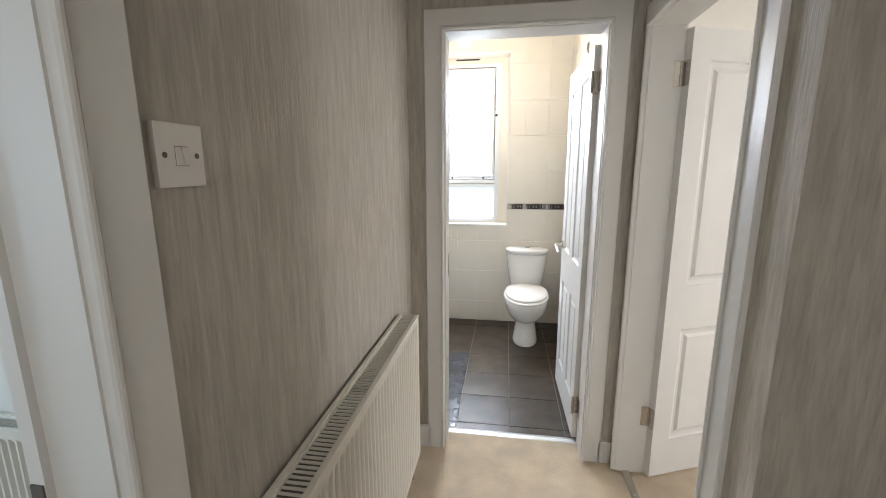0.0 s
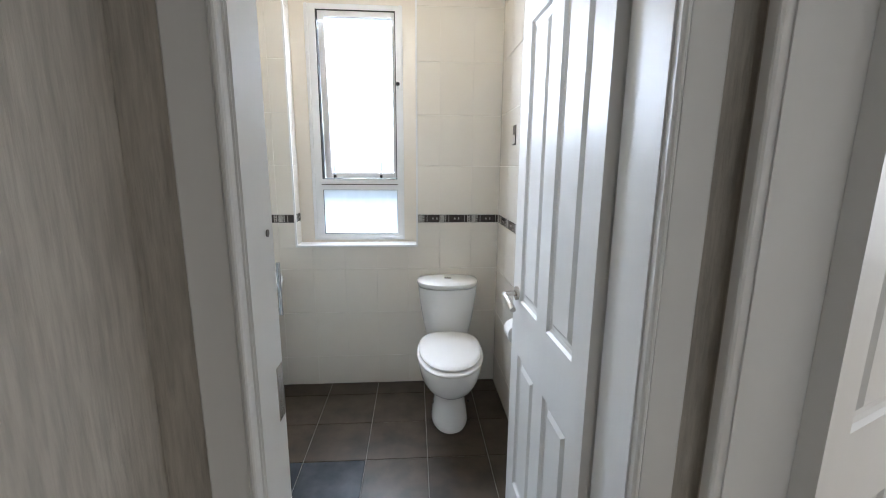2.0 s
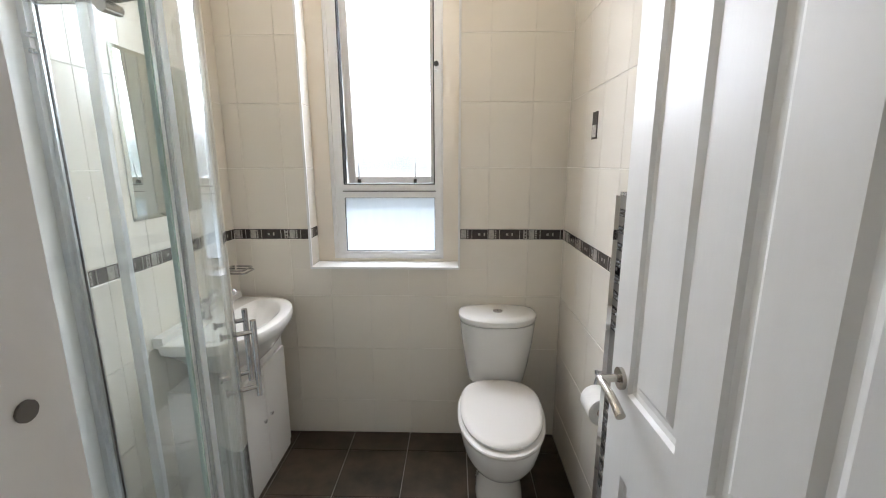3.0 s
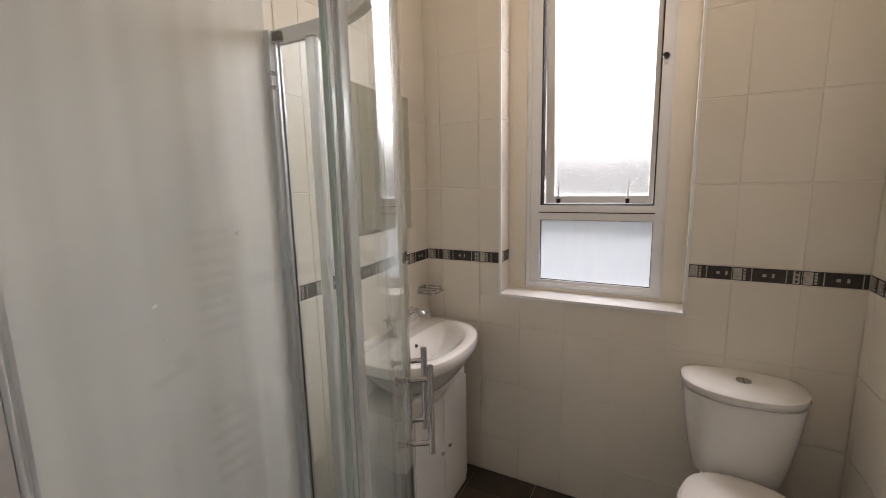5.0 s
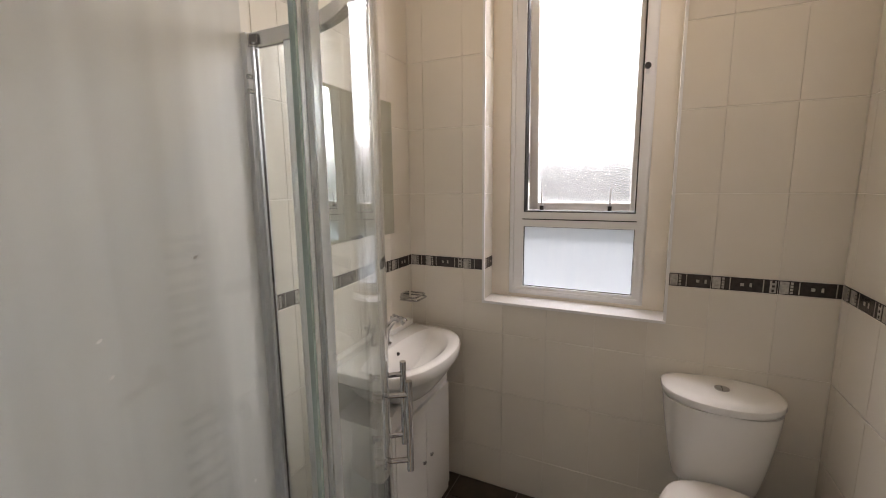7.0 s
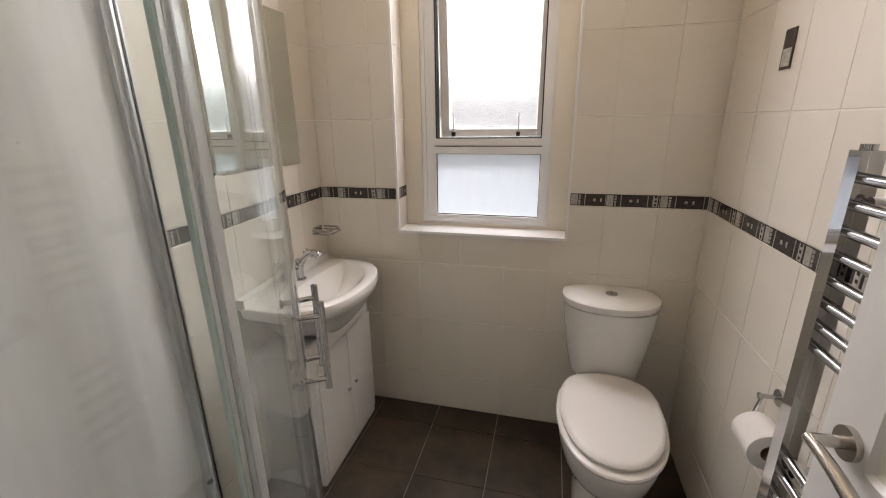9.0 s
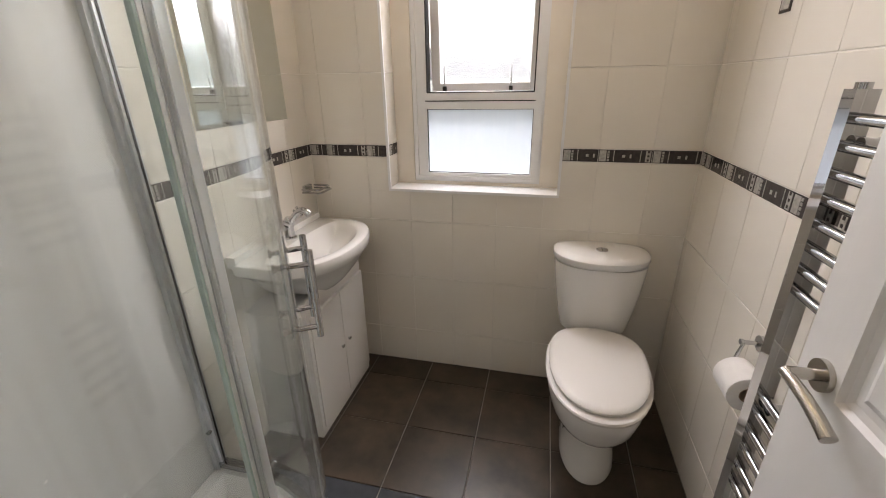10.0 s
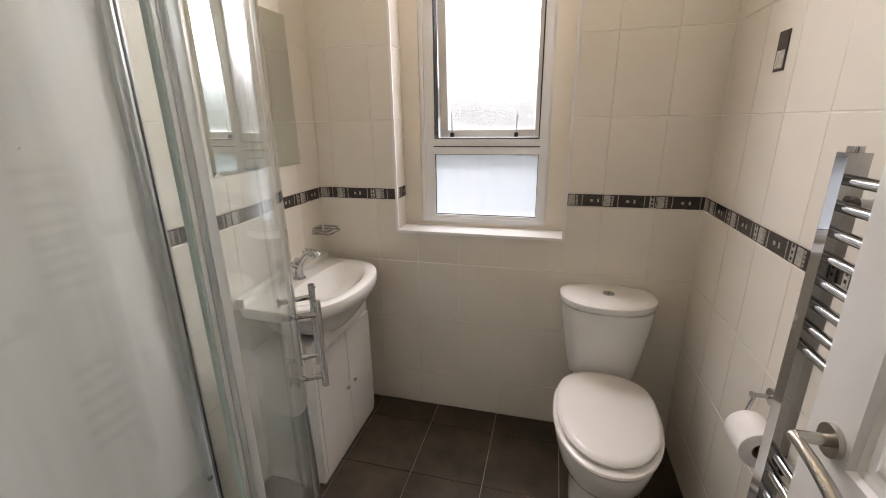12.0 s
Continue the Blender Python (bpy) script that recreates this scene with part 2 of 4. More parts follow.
def egg(cx, cy, z, rx, front, back, nf=2.0, nb=3.0, n=40):
    """A closed outline: half width rx, reach front towards -y and back towards +y, each with its own squareness."""
    pts = []
    for k in range(n):
        a = 2 * math.pi * k / n
        c, s = math.cos(a), math.sin(a)
        e = nb if s > 0 else nf
        r = (back if s > 0 else front)
        pts.append((cx + rx * math.copysign(abs(c) ** (2 / e), c), cy + r * math.copysign(abs(s) ** (2 / e), s), z))
    return pts


def sweep(bm, path, profile, up=(0, 0, 1)):
    """Sweeps a closed profile of (out, up) pairs along a flat path; out is to the path's right."""
    pts = [Vector(p) for p in path]
    rings = []
    for i, p in enumerate(pts):
        d0 = (pts[i] - pts[i - 1]).normalized() if i else (pts[1] - pts[0]).normalized()
        d1 = (pts[i + 1] - pts[i]).normalized() if i < len(pts) - 1 else d0
        u = Vector(up)
        s0, s1 = d0.cross(u), d1.cross(u)
        s = (s0 + s1)
        s = s / max(0.2, s.dot(s0)) if s.length > 1e-6 else s0
        rings.append([bm.verts.new(p + s * a + u * b) for a, b in profile])
    n = len(profile)
    for a, b in zip(rings, rings[1:]):
        for k in range(n):
            bm.faces.new((a[k], a[(k + 1) % n], b[(k + 1) % n], b[k]))
    bm.faces.new(rings[0][::-1])
    bm.faces.new(rings[-1])
    return bm


def structure(name, bm, material, label="", bevel=0.0):
    ob = part(name, bm, material, None, "", bevel=bevel)
    return tagged(ob, label, name.split("_")[0], "", "structure")


def wall_with_hole(axis, a0, a1, b0, b1, z0, z1, hole):
    """A wall slab along axis from a0 to a1, from b0 to b1 across, with one opening (h0, h1, hz0, hz1)."""
    bm = bmesh.new()
    h0, h1, hz0, hz1 = hole
    for p0, p1, q0, q1 in ((a0, h0, z0, z1), (h1, a1, z0, z1), (h0, h1, hz1, z1), (h0, h1, z0, hz0)):
        if p1 - p0 > 1e-4 and q1 - q0 > 1e-4:
            if axis == 'x':
                box(bm, p0, p1, b0, b1, q0, q1)
            else:
                box(bm, b0, b1, p0, p1, q0, q1)
    bmesh.ops.remove_doubles(bm, verts=bm.verts[:], dist=1e-5)
    return bm


# ---------------------------------------------------------------- plan
XL, XR, YB, YF = -1.09, 0.609, 4.015, 2.19      # bathroom walls: left, right, back, front
HL, HR, YD = -0.40, 0.645, 2.05                  # hall walls: left, right, far
HRO = 0.777                                      # the bedroom's side of the right hall wall
YC, HX = 0.965, 1.45                             # the hall is wider, out to HX, on this side of YC
YT = 2.13                                        # the carpet's edge in the bathroom doorway
CEIL = 2.86
DL, DR, DT = -0.225, 0.487, 2.10                # bathroom doorway
WX0, WX1, WZ0, WZ1 = -0.694, 0.079, 0.968, 2.505  # bathroom window recess
BY0, BY1 = 1.175, 1.985                           # bedroom doorway along y
SY0, SY1 = -0.45, 0.425                          # side room doorway along y
G = 0.003                                        # the wall's core lies this far behind the tile faces

# ---------------------------------------------------------------- structure
structure("floor_1", boxm(HL - 0.11, HRO, YC, YT + 0.06, -0.12, 0.0), "carpet", "beige cut-pile carpet in the hall, slightly worn")
structure("floor_5", boxm(HL - 0.11, HX, -1.3, YC, -0.12, 0.0), "carpet", "beige cut-pile carpet in the wider part of the hall")
structure("floor_2", boxm(XL - 0.1, XR + 0.05, YT + 0.06, YB + 0.1, -0.12, -0.006), "floor_grout", "dark slate-look square floor tiles with grey grout")
structure("floor_3", boxm(HRO, 5.2, YC, 4.1, -0.12, 0.0), "carpet", "beige carpet in the bright bedroom")
structure("floor_4", boxm(-3.4, HL - 0.11, -1.3, 1.3, -0.12, 0.0), "carpet", "beige carpet in the side room")
structure("ceiling_1", boxm(HL - 0.11, HRO, YC, YT + 0.06, CEIL, CEIL + 0.1), "paint", "white painted hall ceiling")
structure("ceiling_5", boxm(HL - 0.11, HX, -1.3, YC, CEIL, CEIL + 0.1), "paint", "white painted ceiling of the wider hall")
structure("ceiling_2", boxm(XL - 0.1, XR + 0.05, YT + 0.06, YB + 0.3, CEIL, CEIL + 0.1), "paint", "white painted bathroom ceiling")
structure("ceiling_3", boxm(HRO, 5.2, YC, 4.3, CEIL, CEIL + 0.1), "paint", "white painted bedroom ceiling")
structure("ceiling_4", boxm(-3.4, HL - 0.11, -1.3, 1.3, CEIL, CEIL + 0.1), "paint", "white painted side room ceiling")

wall_back = structure("wall_north", wall_with_hole('x', XL - 0.1, XR + 0.05, YB + G, YB + 0.30, -0.1, CEIL, (WX0 - G, WX1 + G, WZ0 - 0.012, WZ1 + G)), "grout", "white tiled bathroom wall with a dark patterned border")
wall_right = structure("wall_east", boxm(XR + G, XR + 0.05, YF, YB + G, -0.1, CEIL), "grout", "white tiled bathroom wall with a dark border and chrome rail")
wall_left = structure("wall_west", boxm(XL - 0.1, XL - G, YF, YB + G, -0.1, CEIL), "grout", "white tiled bathroom wall with mirror and basin")
structure("wall_south_bath", wall_with_hole('x', XL - 0.1, XR + 0.05, YD, YF, -0.1, CEIL, (DL - 0.03, DR + 0.03, -0.1, DT + 0.03)), "paint", "painted partition wall round the bathroom doorway")
structure("wall_hall_west", wall_with_hole('y', -1.3, YD, HL - 0.11, HL, -0.1, CEIL, (SY0 - 0.03, SY1 + 0.03, -0.1, 2.09)), "wallpaper", "greige vinyl wallpaper with fine vertical streaks")
structure("wall_hall_east", wall_with_hole('y', YC, YD, HR, HRO, -0.1, CEIL, (BY0 - 0.03, BY1 + 0.03, -0.1, 2.09)), "wallpaper", "greige vinyl wallpaper with fine vertical streaks")
structure("wall_hall_corner", boxm(HRO, HX + 0.1, YC, YC + 0.01, -0.1, CEIL), "wallpaper", "greige wallpaper where the hall widens")
structure("wall_hall_far_east", boxm(HX, HX + 0.1, -1.3, YC, -0.1, CEIL), "wallpaper", "greige wallpapered wall of the wider hall")
structure("wall_hall_south", boxm(HL - 0.11, HX + 0.1, -1.4, -1.3, -0.1, CEIL), "wallpaper", "greige wallpapered end wall of the hall")
structure("wall_hall_north", wall_with_hole('x', HL, HR, YD - 0.004, YD, -0.1, CEIL, (DL - 0.03, DR + 0.03, -0.1, DT + 0.03)), "wallpaper", "greige wallpaper round the bathroom doorway")
structure("wall_bedroom_west", boxm(XR + 0.05, HRO + 0.002, YD, 4.1, -0.1, CEIL), "paint", "white painted bedroom wall")
structure("wall_bedroom_north", wall_with_hole('x', HRO, 5.2, 4.0, 4.28, -0.1, CEIL, (2.11, 3.55, 0.83, 2.42)), "paint", "white painted bedroom wall with a window")
structure("wall_bedroom_east", wall_with_hole('y', YC + 0.01, 4.28, 5.2, 5.3, -0.1, CEIL, (1.15, 2.55, 0.85, 2.3)), "paint", "white painted bedroom end wall")
structure("wall_bedroom_south", boxm(HRO, 5.2, YC + 0.01, YC + 0.10, -0.1, CEIL), "paint", "white painted bedroom wall")
structure("wall_side_north", boxm(-3.4, HL - 0.11, 1.12, 1.3, -0.1, CEIL), "paint", "white painted side room wall")
structure("wall_side_south", boxm(-3.4, HL - 0.11, -1.4, -1.3, -0.1, CEIL), "paint", "white painted side room wall")
structure("wall_side_west", wall_with_hole('y', -1.3, 1.12, -3.5, -3.4, -0.1, CEIL, (-1.0, 0.4, 0.85, 2.1)), "paint", "white painted side room wall with a window")


def lining(name, axis, h0, h1, b0, b1, top, label):
    """Door lining with its stop, one open frame."""
    bm = bmesh.new()
    t = 0.028
    mid = (b0 + b1) / 2
    for p0, p1, q0, q1 in ((h0 - t, h0, 0.0, top), (h1, h1 + t, 0.0, top), (h0 - t, h1 + t, top, top + t)):
        (box(bm, p0, p1, b0, b1, q0, q1) if axis == 'x' else box(bm, b0, b1, p0, p1, q0, q1))
    return tagged(part(name, bm, "gloss", None, "", bevel=0.002, seg=1), label, "door frame", "", "structure")


def door_stop(name, x0, x1, y0, y1, top):
    """A thin planted stop up one jamb of a lining."""
    return tagged(part(name, boxm(x0, x1, y0, y1, 0.0, top), "gloss", None, "", bevel=0.0015, seg=1), "thin white door stop planted on the lining", "door stop", "", "structure")


def architrave(name, plane, side, axis, h0, h1, top, w=0.088, d=0.016, far=None, label="white gloss flat door architrave with a beaded inner edge"):
    """Casing on a wall at plane, on its side (-1 or 1), round an opening h0..h1: a bead at the opening, then a flat board; far is the second jamb's width."""
    prof = [(0.0, 0.0), (0.0, d), (0.002, d + 0.005), (0.005, d + 0.007), (0.009, d + 0.007), (0.012, d + 0.004), (0.0135, d - 0.002), (0.0155, d - 0.002), (0.017, d), (w - 0.004, d), (w, d - 0.004), (w, 0.0)]
    bm = bmesh.new()
    e = 0.004
    path = [(h0 - e, 0.0), (h0 - e, top + e), (h1 + e, top + e), (h1 + e, 0.0)]
    rings = []
    for i, (a, z) in enumerate(path):
        ring = []
        for o, u in prof:
            dz = o if i in (1, 2) else 0
            da = -o if i < 2 else (o if far is None else min(o, far))
            off = plane + side * u
            ring.append(bm.verts.new((a + da, off, z + dz) if axis == 'x' else (off, a + da, z + dz)))
        rings.append(ring)
    n = len(prof)
    for a, b in zip(rings, rings[1:]):
        for k in range(n):
            bm.faces.new((a[k], a[(k + 1) % n], b[(k + 1) % n], b[k]))
    bm.faces.new(rings[0][::-1])
    bm.faces.new(rings[-1])
    bmesh.ops.remove_doubles(bm, verts=bm.verts[:], dist=1e-5)
    return tagged(part(name, bm, "gloss"), label, "architrave", "", "structure")


lining("trim_bath_door_lining", 'x', DL, DR, YD - 0.004, YF + 0.001, DT, "white gloss door lining of the bathroom")
door_stop("trim_bath_door_stop", DL, DL + 0.004, YD - 0.002, 2.133, DT)
door_stop("trim_side_door_stop", HL - 0.112, HL - 0.090, SY1 - 0.010, SY1, 2.06)
architrave("trim_bath_door_casing", YD - 0.004, -1, 'x', DL, DR, DT)
lining("trim_bedroom_door_lining", 'y', BY0, BY1, HR - 0.001, HRO + 0.002, 2.06, "white gloss door lining of the bedroom")
architrave("trim_bedroom_door_casing", HR, -1, 'y', BY0, BY1, 2.06, far=0.034)
lining("trim_side_door_lining", 'y', SY0 + 0.004, SY1, HL - 0.112, HL + 0.001, 2.06, "white gloss door lining of the side room")
architrave("trim_side_door_casing", HL, 1, 'y', SY0 + 0.004, SY1, 2.06, w=0.092)


def skirting(name, x0, x1, y0, y1, h=0.12):
    bm = boxm(x0, x1, y0, y1, 0, h)
    return tagged(part(name, bm, "gloss", None, "", bevel=0.006), "white gloss skirting board", "skirting", "", "structure")


skirting("baseboard_1", HL, HL + 0.016, SY1 + 0.09, YD - 0.024)
skirting("baseboard_2", HR - 0.016, HR, YC - 0.016, BY0 - 0.09)
skirting("baseboard_6", HR, HX, YC - 0.016, YC)
skirting("baseboard_3", HRO + 0.003, 5.2, 3.984, 4.0)
skirting("baseboard_4", HL + 0.016, DL - 0.082, YD - 0.02, YD - 0.004)
skirting("baseboard_5", DR + 0.082, HR - 0.018, YD - 0.02, YD - 0.004)
threshold = part("trim_threshold", loft([[(x, YT + 0.035, -0.004), (x, YT + 0.04, 0.004), (x, YT + 0.06, 0.008), (x, YT + 0.08, 0.004), (x, YT + 0.085, -0.004)] for x in (DL, DR)]), "alu")
tagged(threshold, "aluminium threshold strip between carpet and tiles", "threshold", "", "structure")
bthreshold = part("trim_threshold_2", loft([[(HR + 0.03, y, -0.002), (HR + 0.035, y, 0.004), (HR + 0.05, y, 0.007), (HR + 0.065, y, 0.004), (HR + 0.07, y, -0.002)] for y in (BY0, BY1)]), "steel")
tagged(bthreshold, "dull metal threshold strip in the bedroom doorway", "threshold", "", "structure")


# ---------------------------------------------------------------- doors
def lever(parent, at, out, along, label="brushed nickel lever handle"):
    """A lever on a round rose at a place of the door's face; out is the face's normal, along the way the lever points."""
    o, out, along = Vector(at), Vector(out), Vector(along)
    h = part("door_handle", tubem([o, o + out * 0.009], 0.026, 24), "steel", parent, label, smooth=True, bevel=0.002)
    part("neck", tubem([o + out * 0.008, o + out * 0.05], 0.0095, 14), "steel", h, smooth=True)
    down = Vector((0, 0, -1))
    pts, rs = [], []
    for i in range(11):
        f = i / 10
        pts.append(o + out * (0.05 - 0.004 * f) + along * (0.118 * f - 0.008) + down * (0.024 * f * f + 0.004))
        rs.append(0.0085 + 0.0025 * f)
    part("lever", tubem(pts, rs, 14), "steel", h, smooth=True)
    return h


def panelled_leaf(width, height, thick):
    """A moulded four-panel door leaf in its own place: hinge edge at x = 0, faces at y = 0 and -thick."""
    bm = bmesh.new()
    st, mid = 0.094, 0.095
    pw = (width - 2 * st - mid) / 2
    xs = [0, st, st + pw, st + pw + mid, width - st, width]
    zs = [0, 0.19, 0.752, 0.962, height - 0.12, height]
    for y, flip in ((0.0, 1), (-thick, -1)):
        for i in range(5):
            for j in range(5):
                x0, x1, z0, z1 = xs[i], xs[i + 1], zs[j], zs[j + 1]
                if i in (1, 3) and j in (1, 3):
                    prev = [(x0, z0), (x1, z0), (x1, z1), (x0, z1)]
                    pv = [bm.verts.new((a, y, b)) for a, b in prev]
                    for ins, dep in ((0.007, 0.008), (0.018, 0.011), (0.030, 0.011), (0.044, 0.003)):
                        q = [(x0 + ins, z0 + ins), (x1 - ins, z0 + ins), (x1 - ins, z1 - ins), (x0 + ins, z1 - ins)]
                        qv = [bm.verts.new((a, y - flip * dep, b)) for a, b in q]
                        for k in range(4):
                            bm.faces.new((pv[k], pv[(k + 1) % 4], qv[(k + 1) % 4], qv[k]))
                        pv = qv
                    bm.faces.new(pv)
                else:
                    bm.faces.new([bm.verts.new(p) for p in ((x0, y, z0), (x1, y, z0), (x1, y, z1), (x0, y, z1))])
    for a, b in (((0, 0), (width, 0)), ((0, height), (width, height))):
        bm.faces.new([bm.verts.new(p) for p in ((a[0], 0, a[1]), (b[0], 0, b[1]), (b[0], -thick, b[1]), (a[0], -thick, a[1]))])
    for x in (0, width):
        bm.faces.new([bm.verts.new(p) for p in ((x, 0, 0), (x, -thick, 0), (x, -thick, height), (x, 0, height))])
    bmesh.ops.remove_doubles(bm, verts=bm.verts[:], dist=1e-5)
    bmesh.ops.recalc_face_normals(bm, faces=bm.faces[:])
    return bm


def door(name, hinge, angle, width, height, label, hinge_z, thick=0.04, handle_z=1.0):
    """A leaf hung at hinge, turned by angle degrees from the x axis."""
    top = thing(name, hinge, label, "door", "", "structure")
    m = Matrix.Translation(hinge) @ Matrix.Rotation(radians(angle), 4, 'Z')
    bm = panelled_leaf(width, height, thick)
    bmesh.ops.transform(bm, matrix=m, verts=bm.verts[:])
    leaf = part("leaf", bm, "gloss", top, bevel=0)
    r = m.to_3x3()
    for y, s in ((0.0, 1), (-thick, -1)):
        lever(leaf, m @ Vector((width - 0.06, y, handle_z)), r @ Vector((0, s, 0)), r @ Vector((-1, 0, 0)))
    bm = boxm(width - 0.001, width + 0.0015, -thick * 0.5 - 0.012, -thick * 0.5 + 0.012, handle_z - 0.085, handle_z + 0.085, m)
    part("latch_plate", bm, "steel", leaf, "steel latch plate in the door's edge")
    for z in hinge_z:
        h = part("hinge", boxm(-0.0015, 0.002, -thick + 0.002, -0.004, z - 0.05, z + 0.05, m), "steel", top, "worn steel butt hinge")
        part("knuckle", tubem([m @ Vector((-0.004, 0.004, z - 0.05)), m @ Vector((-0.004, 0.004, z + 0.05))], 0.0065, 10), "steel", h, smooth=True)
    return top


def hinge_plate(x0, x1, y0, y1, z):
    return tagged(part("hinge_plate", boxm(x0, x1, y0, y1, z - 0.05, z + 0.05), "steel", bevel=0.001, seg=1), "worn steel hinge plate let into the door lining", "hinge")


for z in (0.312, 1.872):
    hinge_plate(0.742, 0.776, BY1 - 0.0015, BY1, z)
for z in (0.212, 1.892):
    hinge_plate(DR - 0.0015, DR, 2.152, 2.186, z)
door("door_1", (0.463, 2.206, 0.012), 91.0, 0.68, 2.045, "white moulded four-panel bathroom door standing open", (0.20, 1.88), handle_z=0.985)
door("door_2", (0.7755, 1.984, 0.012), 22.0, 0.785, 2.03, "white moulded four-panel bedroom door standing open", (0.30, 1.86), handle_z=1.04)

# ---------------------------------------------------------------- bathroom window
win = thing("window_1", (-0.31, 4.15, WZ0), "white plastic bathroom window, frosted, with its upper sash ajar", "window", "", "structure")
bm = bmesh.new()
box(bm, WX0, -0.607, 4.142, 4.20, WZ0, WZ1)
box(bm, -0.005, WX1, 4.142, 4.20, WZ0, WZ1)
box(bm, -0.607, -0.005, 4.142, 4.20, 2.445, WZ1)
box(bm, -0.607, -0.005, 4.142, 4.20, WZ0, 0.982)
part("window_board", bm, "cream", win, "cream painted timber surround")
bm = bmesh.new()
FX0, FX1, FZ0, FZ1 = -0.607, -0.005, 0.982, 2.445
for x0, x1, z0, z1 in ((FX0, -0.540, FZ0, FZ1), (-0.050, FX1, FZ0, FZ1), (-0.540, -0.050, FZ0, 1.022), (-0.540, -0.050, 1.317, 1.386), (-0.540, -0.050, 2.415, FZ1)):
    box(bm, x0, x1, 4.148, 4.215, z0, z1)
frame_1 = part("window_frame", bm, "upvc", win, bevel=0.004)
bm = bmesh.new()
for x0, x1, z0, z1 in ((FX0 + 0.008, -0.585, FZ0 + 0.012, FZ1), (-0.028, FX1 - 0.008, FZ0 + 0.012, FZ1), (-0.585, -0.028, FZ0 + 0.012, FZ0 + 0.026)):
    box(bm, x0, x1, 4.138, 4.149, z0, z1)
part("frame_bead", bm, "upvc", frame_1, bevel=0.003)
bm = bmesh.new()
for x0, x1, z0, z1 in ((-0.5425, -0.5375, 1.022, 1.317), (-0.0525, -0.0475, 1.022, 1.317), (-0.54, -0.05, 1.0195, 1.0245), (-0.54, -0.05, 1.3145, 1.3195)):
    box(bm, x0, x1, 4.158, 4.166, z0, z1)
part("glazing_seal", bm, "seal", frame_1)
part("transom_groove", boxm(-0.545, -0.045, 4.146, 4.150, 1.350, 1.3545), "seal", frame_1)
pane = part("pane", boxm(-0.539, -0.051, 4.168, 4.174, 1.022, 1.317), "misted", win, "misted frosted lower pane with streaks")
pane.visible_shadow = False
# upper sash, hung at its head and pushed out at the foot
tilt = Matrix.Translation((0, 4.185, 2.415)) @ Matrix.Rotation(radians(3.2), 4, 'X')
SW0, SW1, SH = -0.530, -0.056, -1.023
bm = bmesh.new()
for x0, x1, z0, z1 in ((SW0, SW0 + 0.042, SH, 0), (SW1 - 0.020, SW1, SH, 0), (SW0 + 0.042, SW1 - 0.020, SH, SH + 0.036), (SW0 + 0.042, SW1 - 0.020, -0.035, 0)):
    box(bm, x0, x1, -0.022, 0.028, z0, z1, tilt)
sash = part("sash", bm, "upvc", win, "white sash pushed slightly outwards", bevel=0.004)
bm = bmesh.new()
for x0, x1, z0, z1 in ((-0.5405, -0.5345, 1.386, 2.415), (-0.0555, -0.0495, 1.386, 2.415), (-0.5345, -0.0555, 1.3855, 1.3905), (-0.5345, -0.0555, 2.411, 2.4155)):
    box(bm, x0, x1, 4.152, 4.205, z0, z1)
part("sash_seal", bm, "seal", sash)
sp = part("pane", boxm(SW0 + 0.040, SW1 - 0.018, -0.002, 0.004, SH + 0.034, -0.033, tilt), "frosted", win, "pebbled frosted glass wet with droplets")
sp.visible_shadow = False
for x in (-0.467, -0.160):
    a = Vector((x, 4.212, 1.402))
    stay = part("window_stay", tubem([a, a + Vector((0.001, -0.012, 0.05)), a + Vector((0.003, -0.016, 0.098))], [0.0045, 0.004, 0.002], 8), "alu", win, "slim metal stay peg", smooth=True)
    part("stay_foot", boxm(a.x - 0.008, a.x + 0.008, 4.200, 4.222, 1.394, 1.414), "seal", stay, bevel=0.002)
catch = part("window_catch", tubem([(-0.038, 4.150, 1.985), (-0.038, 4.130, 1.985), (-0.038, 4.118, 1.985)], [0.008, 0.013, 0.011], 14), "seal", win, "brown knob of the sash catch", smooth=True)
part("catch_plate", boxm(-0.045, -0.031, 4.134, 4.142, 1.955, 1.998), "alu", catch, bevel=0.002)
part("trickle_vent", boxm(-0.42, -0.20, 4.132, 4.143, 2.476, 2.487), "seal", win, "slim dark trickle vent over the sash")
# sill and tile trims of the recess
sill = part("trim_window_sill", boxm(WX0 - 0.004, WX1 + 0.004, YB - 0.010, 4.143, WZ0 - 0.012, WZ0), "upvc", bevel=0.003)
tagged(sill, "white plastic window sill of the tiled recess", "window sill", "", "structure")
for i, (x0, x1) in enumerate(((WX0 - 0.006, WX0 + 0.005), (WX1 - 0.005, WX1 + 0.006))):
    tagged(part("trim_recess_%d" % (i + 1), boxm(x0, x1, YB - 0.006, YB + 0.006, WZ0, WZ1), "upvc", bevel=0.003), "white plastic tile trim at the window recess", "trim", "", "structure")
tagged(part("trim_recess_3", boxm(WX0, WX1, YB - 0.006, YB + 0.006, WZ1 - 0.005, WZ1 + 0.006), "upvc", bevel=0.003), "white plastic tile trim over the window recess", "trim", "", "structure")

tagged(part("trim_recess_soffit", boxm(WX0, WX1, YB + 0.008, 4.1415, WZ1 - 0.006, WZ1 - 0.001), "cream"), "cream painted soffit of the window recess", "trim", "", "structure")

